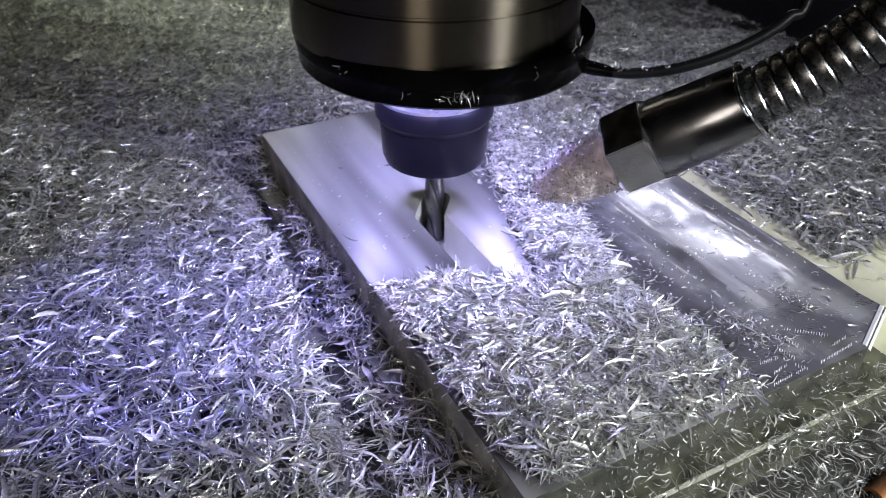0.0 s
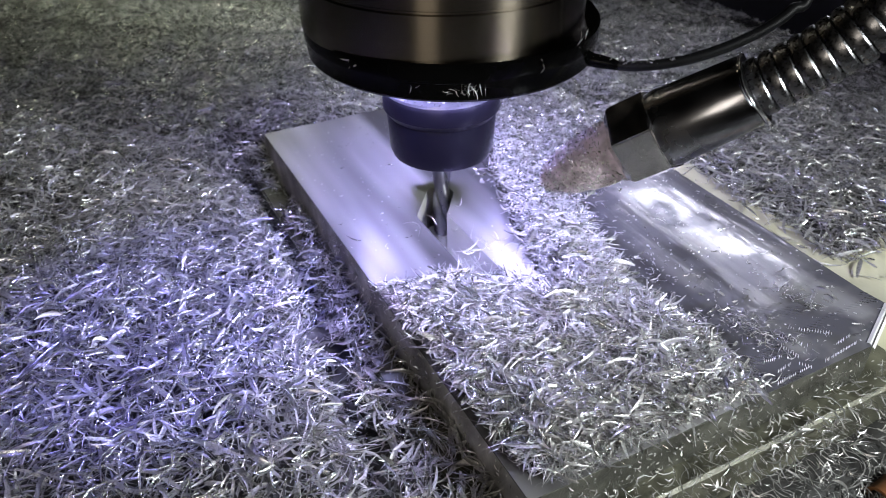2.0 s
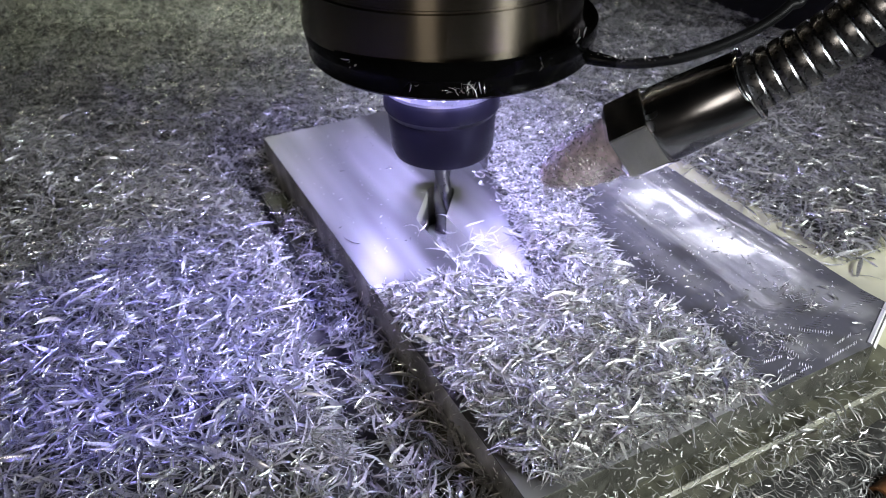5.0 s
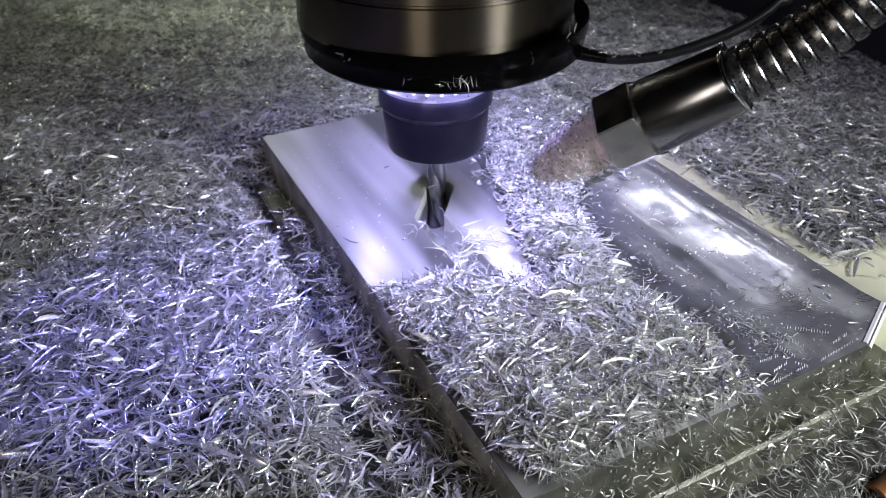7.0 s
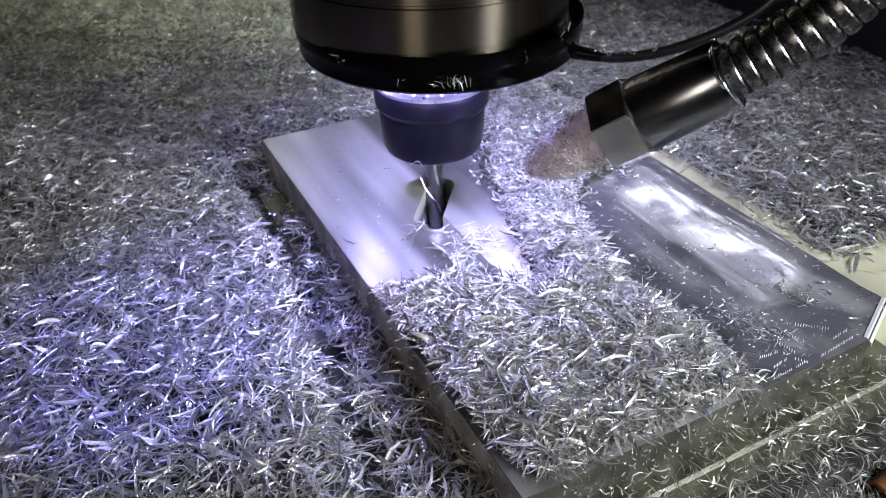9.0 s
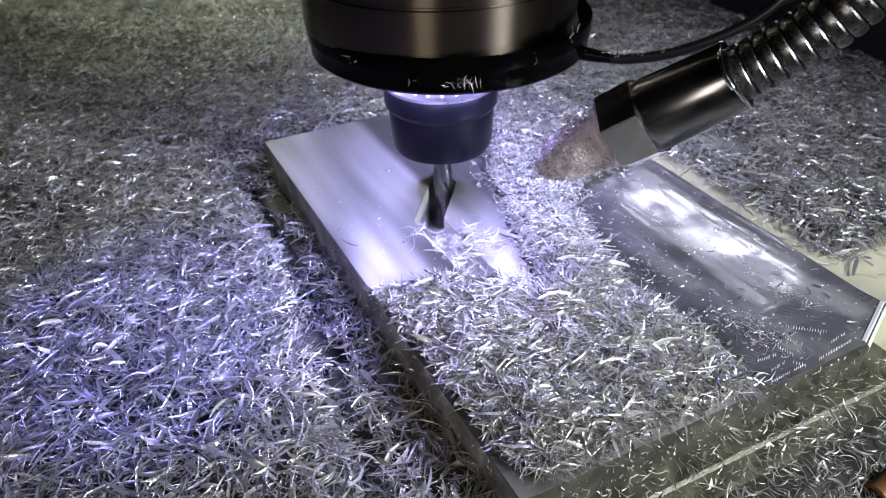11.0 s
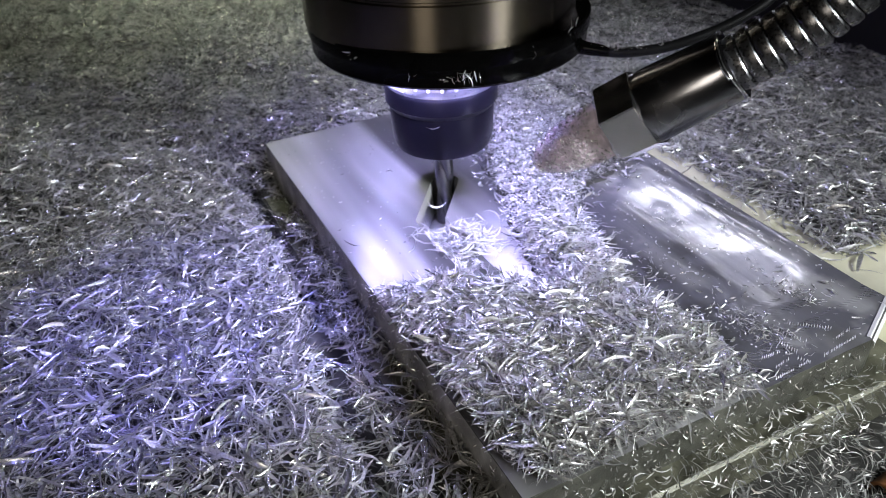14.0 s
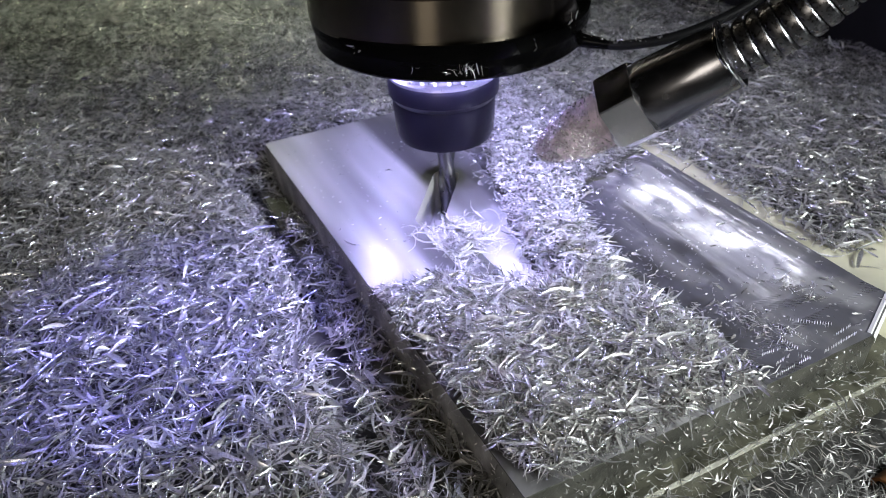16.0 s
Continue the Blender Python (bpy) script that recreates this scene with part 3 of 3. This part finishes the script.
def build_tray_chips():
    rng = np.random.default_rng(5)
    n = 720000
    x, y = rng.uniform(-0.2, 0.5, n), rng.uniform(-0.08, 0.62, n)
    near = np.hypot(x + 0.06, y + 0.08)
    keep = inside(STREWN, x, y) & ~((x > -0.0008) & (x < 0.1175) & (y > -0.0004) & (y < PL))
    edge = 0.1240 + 0.0012 * np.sin(160 * y) + 0.0008 * np.sin(410 * y + 2) - 0.02 * np.clip(y - 0.085, 0, 1) + rng.normal(0, 0.0006, n)
    keep &= ~((x > 0.1165) & (x < edge) & (y > 0.0) & (y < 0.125) & (rng.random(n) > 0.05))
    keep &= ~((x > 0.117) & (x < 0.142) & (y > -0.004) & (y < 0.029) & (rng.random(n) > 0.05))
    keep &= ~((x > -0.0125) & (x < -0.0046) & (y < 0.045) & (rng.random(n) > 0.7))
    keep &= ~((x > 0.0) & (x < PW) & (y < 0.0) & (y > -0.0046) & (rng.random(n) > np.where(y > -0.0022, 0.7, np.where(x > 0.06, 0.2, 0.4))))
    keep &= rng.random(n) < np.clip(0.35 + near * 2.0, 0.55, 1) * np.clip(1.5 - near * 1.6, 0.4, 1)
    x, y, near = x[keep], y[keep], near[keep]
    z = bed_height(x, y) - np.abs(rng.normal(0, 0.0012, len(x))) + 0.0006
    on_base = (x > 0) & (x < 0.117) & (y > -0.006) & (y < 0.18)
    z = np.where(on_base, np.maximum(z, -PT + 0.0006), z)
    on_bar = (x > 0.117) & (x < 0.140) & (y > 0.004) & (y < 0.135)
    z = np.where(on_bar, np.maximum(z, -0.0010), z)
    L, W = chip_sizes(rng, len(x))
    grow = np.clip(1.42 - near * 2.0, 0.58, 1.12) * np.where((y < 0) & (x > 0), 0.52, 1.0)
    p = np.stack([x, y, z], 1)
    kind = rng.random(len(x))
    long_ = (kind < 0.42) & (near < 0.34)
    short = (kind >= 0.42) & (near < 0.34)
    back = near >= 0.34
    sets = [ribbons(rng, p[long_] + np.array([0, 0, 0.0003]), L[long_] * grow[long_] * 1.08, W[long_] * grow[long_] * 1.15, 0.13),
            ribbons(rng, p[short], L[short] * grow[short] * rng.uniform(0.25, 0.75, short.sum()), W[short] * grow[short] * 0.8, 0.28, S=3),
            ribbons(rng, p[back], L[back] * grow[back] * 0.9, W[back] * grow[back], 0.27, S=3)]
    v, q = joined(sets)
    tagged(new("tray_chips", ribbon_mesh("tray_chips", v, q)), "deep litter of curled bright aluminium chips round the plate", "metal chips", kind="stuff")


def heap_height(x, y):
    d = edge_distance(HEAP, x, y)
    return np.minimum(0.0012 + d * 0.34, 0.0050) + 0.0008 * np.sin(260 * x) * np.sin(230 * y + 1)


def build_heap():
    rng = np.random.default_rng(8)
    n = 96000
    x, y = rng.uniform(-0.002, 0.120, n), rng.uniform(-0.002, 0.188, n)
    keep = inside(HEAP, x, y)
    d = edge_distance(HEAP, x, y)
    keep &= rng.random(n) < np.clip(d / 0.004 + 0.4 * ((y < 0.004) | (x < 0.004)), 0.25, 1)
    x, y = x[keep], y[keep]
    h = heap_height(x, y)
    z = 0.0007 + h * rng.uniform(0.25, 1.0, len(x)) ** 0.6
    L, W = chip_sizes(rng, len(x), 0.0064, 0.00039)
    fine = y > 0.085
    L, W = np.where(fine, L * 0.48, L), np.where(fine, W * 0.66, W)
    p = np.stack([x, y, z], 1)
    long_ = rng.random(len(x)) < 0.40
    short = ~long_
    sets = [ribbons(rng, p[long_] + np.array([0, 0, 0.0003]), L[long_] * 1.12, W[long_] * 1.15, 0.13),
            ribbons(rng, p[short], L[short] * rng.uniform(0.25, 0.75, short.sum()), W[short] * 0.8, 0.27, S=3)]
    # strays round the heap and on the bare metal
    m = 2800
    x, y = rng.uniform(0.001, PW - 0.001, m), rng.uniform(0.002, PL - 0.002, m)
    d = edge_distance(HEAP, x, y)
    far = ~inside(HEAP, x, y) & ((d < 0.006) | (rng.random(m) < 0.2 + 0.6 * (x > 0.065))) & ~((x > SLOT_X - 0.007) & (x < SLOT_X + 0.024) & (y > 0.07) & (y < 0.135))
    x, y, d = x[far], y[far], d[far]
    L, W = chip_sizes(rng, len(x), 0.0030, 0.0005)
    small = np.where(d > 0.005, rng.choice([0.22, 0.3, 0.42, 0.9], len(x), p=[0.45, 0.3, 0.2, 0.05]), 1.0)
    v2, q2 = ribbons(rng, np.stack([x, y, np.full(len(x), 0.0005)], 1), L * small, W * small, 0.12)
    # smears of fine chips left on the wet metal
    m = 420
    at_ = rng.random(m)
    p = np.where((at_ < 0.62)[:, None], rng.normal((0.0785, 0.0175), (0.0030, 0.0060), (m, 2)), np.where((at_ < 0.84)[:, None], rng.normal((0.1000, 0.0225), (0.0028, 0.0045), (m, 2)), rng.normal((0.0790, 0.0520), (0.0035, 0.0080), (m, 2))))
    p[:, 0] += (0.0175 - p[:, 1]) * 0.22
    p = p[(p[:, 0] > 0.066) & (p[:, 0] < 0.112) & (p[:, 1] > 0.003)]
    m = len(p)
    p = np.concatenate([p, rng.uniform(0.0002, 0.0006, (m, 1))], 1)
    sets.append(ribbons(rng, p, rng.lognormal(math.log(0.0014), 0.5, m), rng.uniform(0.00015, 0.00040, m), 0.10, S=3))
    # bits dried on the plate's sides
    m = 420
    u, w = rng.random(m), rng.uniform(0.0006, PT - 0.0004, m)
    front = rng.random(m) < 0.6
    p = np.stack([np.where(front, u * 0.098, -0.0004), np.where(front, -0.0004, u * 0.12), -w], 1)
    sets += [(v2, q2), ribbons(rng, p, rng.uniform(0.0006, 0.0022, m), rng.uniform(0.0002, 0.0005, m), 0.9, S=3)]
    v, q = joined(sets)
    tagged(new("chip_heap", ribbon_mesh("chip_heap", v, q)), "heap of fine curled aluminium chips piled on the plate", "metal chips", kind="stuff")


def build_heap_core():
    """Dark sheet under the heap's loose chips, coloured as the shade in its gaps."""
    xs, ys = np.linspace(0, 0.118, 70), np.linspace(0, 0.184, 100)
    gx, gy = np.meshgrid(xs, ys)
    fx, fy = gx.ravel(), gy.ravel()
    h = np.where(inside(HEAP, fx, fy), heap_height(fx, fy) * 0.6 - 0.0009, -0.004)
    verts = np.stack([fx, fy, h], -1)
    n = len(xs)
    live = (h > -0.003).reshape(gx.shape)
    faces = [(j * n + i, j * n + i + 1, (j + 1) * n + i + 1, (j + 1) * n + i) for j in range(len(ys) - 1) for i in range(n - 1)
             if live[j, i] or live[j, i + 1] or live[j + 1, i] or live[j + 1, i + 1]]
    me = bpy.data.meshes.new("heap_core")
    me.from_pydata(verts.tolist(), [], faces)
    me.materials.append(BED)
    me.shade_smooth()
    tagged(new("heap_core", me), "dark sheet under the heap of chips, for the shade in its gaps", "swarf", kind="stuff")


build_bed()
build_tray_chips()
build_heap_core()
build_heap()

# ---- the spindle head ----


def build_spindle():
    """Motor body, ring of LEDs, nut and cutter; its origin is on the axis at the plate's top."""
    sp = empty("spindle", Matrix.Translation(TOOL0))
    tagged(sp, "brushed steel milling spindle with a black ring light, nut and cutter", "spindle")
    body = [(0.0, 0.0620), (0.0370, 0.0620), (0.0373, 0.0624), (0.0373, 0.0741), (0.0369, 0.0744), (0.0369, 0.0749), (0.0373, 0.0752),
            (0.0373, 0.0975), (0.0369, 0.0979), (0.0, 0.0979)]
    part("body", lathe(body, 128, 0.0004, 0.0, closed=False), STEEL, sp, "brushed steel motor body with a fine groove")
    part("motor_housing", lathe([(0.0, 0.098), (0.0385, 0.098), (0.0390, 0.0985), (0.0390, 0.30), (0.0, 0.30)], 96, closed=False), STEEL, sp)
    ox = 0.0027
    ring = [(0.0230, 0.0541), (0.0380, 0.0541), (0.0386, 0.0548), (0.0388, 0.0585), (0.0391, 0.0590), (0.0393, 0.0598), (0.0393, 0.0630), (0.0388, 0.0636),
            (0.0380, 0.0632), (0.0230, 0.0626)]
    light = part("ring_light", lathe(ring, 128, ox, -0.0006), BLACK, sp, "glossy black plastic ring light round the spindle nose")
    for k in range(18):
        a = 2 * math.pi * k / 18
        led = lathe([(0.0, 0.0519), (0.0010, 0.0521), (0.0017, 0.0528), (0.0019, 0.0538), (0.0019, 0.05405), (0.0, 0.05405)], 10, ox + 0.0290 * math.cos(a), 0.0290 * math.sin(a), closed=False)
        part("led", led, LED, light, "glowing violet-white LED")
    part("nose", lathe([(0.0, 0.0640), (0.0225, 0.0640), (0.0225, 0.0590), (0.0150, 0.0575), (0.0142, 0.0560), (0.0134, 0.0430), (0.0, 0.0430)], 64, closed=False), POLISH, sp, "polished spindle nose")
    nut_profile = [(0.0, 0.0432), (0.0140, 0.0432), (0.0160, 0.0426), (0.0167, 0.0414), (0.0167, 0.0372), (0.0159, 0.0362), (0.0154, 0.0354), (0.0156, 0.0346), (0.0151, 0.0250),
                   (0.0143, 0.0228), (0.0128, 0.0224), (0.0050, 0.0224), (0.0045, 0.0232), (0.0, 0.0232)]
    nut = part("collet_nut", lathe(nut_profile, 96, closed=False), NUT, sp, "smooth dark collet nut")
    cap = lathe([(0.0163, 0.0424), (0.0161, 0.0431), (0.0150, 0.0439), (0.0132, 0.0439), (0.0132, 0.0424)], 96)
    part("bevel", cap, RIM, nut, "bright bevel of the nut")
    part("end_mill", cutter(), CARBIDE, nut, "two-flute carbide end mill")
    # pale bars added for the LEDs' reflections on the polished nose
    for k in range(24):
        a = 2 * math.pi * k / 24
        part("bright_notch", box(-0.0005, -0.0004, 0.0438, 0.0005, 0.0005, 0.0520, 0.0002), MARK_GLINT, nut, m=Matrix.Rotation(a, 4, "Z") @ Matrix.Translation((0, 0.0149, 0)))
    rng = np.random.default_rng(3)
    scraps = [(0.0181, 0.0616, 0.0575, 22, 0.0009), (0.0125, 0.0626, 0.0575, 3, 0.0006), (0.049, 0.068, 0.0635, 6, 0.0016), (0.036, 0.0617, 0.0615, 3, 0.001), (-0.003, 0.083, 0.0610, 4, 0.001), (0.004, 0.066, 0.0590, 2, 0.001)]
    pts = []
    for x, y, z, n, s in scraps:
        p = np.array([x, y, z]) - np.array(TOOL0) + rng.normal(0, 1, (n, 3)) * np.array([s * 1.3, s * 0.4, s * 0.6])
        d = p[:, :2] - np.array([ox, -0.0006])
        p[:, :2] = np.array([ox, -0.0006]) + d / np.linalg.norm(d, axis=1)[:, None] * 0.0393
        pts.append(p)
    pts = np.concatenate(pts)
    v, q = ribbons(rng, pts, rng.uniform(0.0015, 0.0042, len(pts)), rng.uniform(0.00012, 0.00032, len(pts)), 1.1)
    bits = new("stuck_chips", ribbon_mesh("stuck_chips", v, q))
    bits.parent = light
    bits["label"] = "bright chips stuck to the black ring"
    bits["kind"] = "stuff"
    return sp, nut


def cutter():
    """Shank and two twisted flutes, 6 mm thick, down to the slot's floor."""
    bm = bmesh.new()
    steps, rows = 32, []
    z0, z1, ztop = -0.0067, 0.0165, 0.0250
    levels = [z0 + (z1 - z0) * k / 26 for k in range(27)] + [0.0178, 0.0190, ztop]
    for z in levels:
        ring = []
        flute = 1.0 if z < z1 - 0.001 else (0.55 if z <= z1 else 0.0)
        for k in range(steps):
            a = 2 * math.pi * k / steps
            lobe = abs(math.cos(a))
            r = 0.00295 * (1 - flute * 0.38 * (1 - lobe ** 0.7))
            b = a - (z - z0) / 0.030 * 2 * math.pi
            ring.append(bm.verts.new((r * math.cos(b), r * math.sin(b), z)))
        rows.append(ring)
    for a, b in zip(rows, rows[1:]):
        for k in range(steps):
            j = (k + 1) % steps
            bm.faces.new((a[k], a[j], b[j], b[k]))
    bm.faces.new(rows[0][::-1])
    bm.faces.new(rows[-1])
    bmesh.ops.recalc_face_normals(bm, faces=bm.faces)
    return bm


HOSE_A = Vector((0.04148, 0.03042, 0.05475))
HEX_TURN = 0.44
HOSE_U = Vector((-0.56111, 0.59412, -0.57635)).normalized()


def build_hose():
    """Air and coolant nozzle on a bendable metal hose; it rides on the spindle head."""
    hose = empty("coolant_nozzle", Matrix.Translation(HOSE_A))
    tagged(hose, "chromed coolant nozzle on a bendable ribbed metal hose", "coolant nozzle")
    m = axis_pose((0, 0, 0), HOSE_U)
    zs = np.linspace(0.0030, 0.0246, 54)
    rs = np.interp(zs, [0.0030, 0.0050, 0.0125, 0.0178, 0.0222, 0.0240, 0.0246], [0.0062, 0.0066, 0.0063, 0.0052, 0.0033, 0.0019, 0.0010])
    cone = lathe([(0.0, 0.0030)] + list(zip(rs.tolist(), zs.tolist())) + [(0.0, 0.0248)], 96, closed=False)
    grit = np.random.default_rng(14)
    for v in cone.verts:
        if v.co.z > 0.0085:
            v.co += Vector(grit.normal(0, 0.00011, 3).tolist())
    part("nozzle_tip", cone, CRUST, hose, "pinkish brass cone crusted with fine metal dust", m, smooth=False)
    bm = bmesh.new()
    hexes = []
    for r, z in ((0.0074, 0.0046), (0.0095, 0.0030), (0.0096, -0.0054), (0.0072, -0.0055)):
        hexes.append([bm.verts.new((r * math.cos(math.pi / 3 * k + HEX_TURN), r * math.sin(math.pi / 3 * k + HEX_TURN), z)) for k in range(6)])
    for a, b in zip(hexes, hexes[1:]):
        for k in range(6):
            j = (k + 1) % 6
            bm.faces.new((a[k], a[j], b[j], b[k]))
    bm.faces.new(hexes[0])
    bm.faces.new(hexes[-1])
    bmesh.ops.recalc_face_normals(bm, faces=bm.faces)
    bmesh.ops.bevel(bm, geom=bm.edges[:], offset=0.0002, segments=2, affect="EDGES")
    part("hex_nut", bm, SATIN, hose, "polished hexagonal fitting", m)
    sleeve = lathe([(0.0, -0.0040), (0.0078, -0.0046), (0.0081, -0.0056), (0.0082, -0.0066), (0.0073, -0.0236), (0.0068, -0.0246), (0.0, -0.0246)], 48, closed=False)
    part("sleeve", sleeve, CHROME, hose, "smooth chrome sleeve", m)
    wire = [m @ Vector((0.0075 * math.cos(a), 0.0075 * math.sin(a), -0.0240 - 0.0004 * a / 6.28 + 0.0004 * math.sin(3 * a))) for a in np.linspace(0, 4 * math.pi, 60)]
    part("wire_tie", tube(wire, 0.00028, 6), POLISH, hose, "thin wire wound round the sleeve's end")
    # ribbed hose that bends upwards
    path = [-HOSE_U * 0.0244]
    d = -HOSE_U.copy()
    bend = Vector((-0.10, 1.0, 1.0)).normalized()
    while len(path) < 34:
        k = len(path)
        d = (d + bend * (0.010 + 0.005 * k)).normalized()
        path.append(path[-1] + d * 0.0029)
    for a, b in zip(path, path[1:]):
        step = (b - a).length
        rib = lathe([(0.0050, 0.0), (0.0055, 0.0001), (0.0057, 0.0004), (0.0059, step * 0.45), (0.0058, step * 0.85), (0.0055, step * 0.97), (0.0050, step)], 32)
        part("hose_rib", rib, HOSE_STEEL, hose, m=axis_pose(a, b - a))
    part("hose_core", tube(path, 0.0051, 16), RUBBER, hose, "dark core of the hose")
    rng = np.random.default_rng(11)
    s, a = rng.uniform(0.0052, 0.0242, 2400), rng.uniform(0, 2 * math.pi, 2400)
    r = np.interp(s, [0.0064, 0.0125, 0.0178, 0.0222, 0.0245], [0.0066, 0.0063, 0.0052, 0.0033, 0.0015]) + 0.0001
    pts = np.array([m @ Vector((ri * math.cos(ai), ri * math.sin(ai), si)) for ri, ai, si in zip(r, a, s)])
    pts = pts + rng.normal(0, 0.00012, pts.shape)
    v, q = ribbons(rng, pts, rng.uniform(0.0004, 0.0011, 2400), rng.uniform(0.0002, 0.0004, 2400), 0.7)
    dust = new("metal_dust", ribbon_mesh("metal_dust", v, q))
    dust.parent = hose
    dust["kind"] = "stuff"
    return hose


def build_cable():
    start = Vector((0.0613, 0.0732, 0.0534))
    cable = empty("light_cable", Matrix.Translation(start))
    tagged(cable, "thin black cable of the ring light, frosted with metal dust", "cable")
    pts = curve_points([(-0.002, 0.002, 0.0006), (0.0046, -0.0043, -0.0003), (0.0095, -0.0083, 0.0), (0.0166, -0.0126, 0.0013), (0.0240, -0.0162, 0.0036), (0.0316, -0.0190, 0.0066), (0.0380, -0.0209, 0.0098), (0.0433, -0.0218, 0.0134), (0.0492, -0.0213, 0.0190), (0.06, -0.01, 0.06), (0.06, 0.01, 0.16)], 8)
    part("cable_jacket", tube(pts, 0.0014, 12), RUBBER, cable, "black rubber jacket")
    part("strain_relief", tube([(-0.002, 0.002, 0.0006), (0.0015, -0.0013, 0.0001), (0.0046, -0.0043, -0.0003)], [0.0019, 0.0018, 0.0014], 14), BLACK, cable)
    rng = np.random.default_rng(4)
    n = 160
    at_ = np.clip(np.abs(rng.normal(0, 0.25, n)), 0, 0.75)
    p = np.array([pts[int(a * 50)] for a in at_]) + rng.normal(0, 1, (n, 3)) * np.array([0.0008, 0.0006, 0.0003]) + np.array([0, 0, 0.0012])
    v, q = ribbons(rng, p, rng.uniform(0.0005, 0.0014, n), rng.uniform(0.0002, 0.0004, n), 0.6)
    dust = new("metal_dust", ribbon_mesh("metal_dust", v, q))
    dust.parent = cable
    dust["kind"] = "stuff"
    return cable


SPINDLE, NUT_PART = build_spindle()
HOSE = build_hose()
CABLE = build_cable()
for thing_ in (SPINDLE, HOSE, CABLE):
    grow_head(thing_)

# ---- things round the plate ----


def build_surroundings():
    col = empty("machine_column", pose(0.262, 0.10, -0.02))
    tagged(col, "dark painted machine column behind the swarf tray", "machine column")
    part("casting", box(0, -0.14, 0, 0.2, 0.9, 0.6, 0.004), PAINT, col)
    part("ledge", box(-0.012, -0.12, 0.0, 0.0, 0.5, 0.018, 0.002), PAINT, col)
    rod = empty("copper_pipe", pose(0.0965, -0.0215, -0.0245, 0, 90, 5))
    tagged(rod, "rusty copper-coloured pipe among the chips", "pipe")
    part("pipe_wall", lathe([(0.0026, -0.012), (0.0034, -0.012), (0.0034, 0.03), (0.0026, 0.03)], 32), RUST, rod)


build_surroundings()

# ---- metal that the cutter takes away: crescents ahead of it, and the chips they turn into ----


def build_crescents():
    made = []
    n = 15
    heading = math.atan2(ALONG.y, ALONG.x)
    for k in range(n):
        c0, c1 = BEND + ALONG * (BEFORE + (RUN - BEFORE) * k / n), BEND + ALONG * (BEFORE + (RUN - BEFORE) * (k + 1) / n)
        gap = 0.00001
        front = arc(c1, heading - math.pi / 2, heading + math.pi / 2, 18, HALF - gap)
        back = arc(c0, heading + math.pi / 2, heading - math.pi / 2, 18, HALF - gap)
        ob = new("uncut_metal", mesh_of("uncut_metal", prism(front + back, -DEEP, -0.00001), ALU, False))
        tagged(ob, "sliver of uncut aluminium in the cutter's way", "uncut metal", "metal ahead of the cutter")
        made.append((ob, 16.4 * k / n))
    return made


def build_thrown_chips():
    rng = np.random.default_rng(21)
    made = []
    for k in range(290):
        t = 0.1 + 15.7 * (k + rng.random()) / 290
        L = rng.uniform(0.0040, 0.0095)
        v, q = ribbons(rng, np.zeros((1, 3)), np.array([L]), np.array([rng.uniform(0.0003, 0.0006)]), 0.1, curl=(0.6, 2.2))
        ob = new("flung_chip", ribbon_mesh("flung_chip", v, q))
        tagged(ob, "long curled bright chip thrown off by the cutter", "metal chip", "chips thrown by the cutter")
        # where it lies in the end: over the cut slot behind the cutter, and on the heap's rim
        front = 0.0835 + 0.0010 * t
        y = front - abs(rng.normal(0, 0.0055)) if k % 6 else 0.0985 - abs(rng.normal(0, 0.011))
        x = SLOT_X + rng.normal(0.0010, 0.0050) + (front - y) * 0.25
        z = 0.0008 + rng.uniform(0, 0.0020) * (0.5 + t / 16)
        if abs(x - SLOT_X) < 0.0042 and y > 0.074:
            z -= rng.uniform(0.0, 0.0075) * (1 - 0.6 * t / 16)
        made.append((ob, t, Vector((x, y, z)), rng.uniform(-40, 40, 3), rng.uniform(0, 360)))
    return made


CRESCENTS = build_crescents()
THROWN = build_thrown_chips()


def motions():
    times = [0.1 * k for k in range(161)]
    for thing in (SPINDLE, HOSE, CABLE):
        home = thing.location.copy()
        walk(thing, [(t, Matrix.Translation(home + head_shift(t))) for t in times])
    # the nut and the cutter spin
    walk(NUT_PART, [(t, Matrix.Rotation(-radians(77 * k), 4, "Z")) for k, t in enumerate(times)])
    for ob, t in CRESCENTS:
        low = Matrix.Translation((0, 0, -0.0006 - DEEP))
        stay = [(0.0, Matrix.Identity(4))] + ([(t, Matrix.Identity(4))] if t > 0.05 else [])
        walk(ob, stay + [(t + 0.5, low)] + ([(16.0, low)] if t < 15.4 else []))
    for ob, t, rest, turn, yaw in THROWN:
        cut = CUTTER0 + head_shift(t) + ALONG * 0.002
        inside_ = pose(cut.x, cut.y, -0.0156, 0, 0, yaw)
        air = pose((cut.x * 0.7 + rest.x * 0.3) - 0.004, cut.y - 0.004, 0.007, turn[0], turn[1], yaw + 40)
        down = pose(*rest, turn[0] * 0.4, turn[1] * 0.4, yaw + 75)
        if math.sin(t * 7.3) > 0.72:
            air = pose(cut.x - 0.010 + 0.006 * math.sin(t * 31), cut.y - 0.017, 0.022 + 0.012 * abs(math.sin(t * 17)), turn[0], turn[1], yaw + 40)
        walk(ob, [(0.0, inside_), (t, inside_), (t + 0.1, air), (t + 0.25, down), (16.05, down)])


motions()
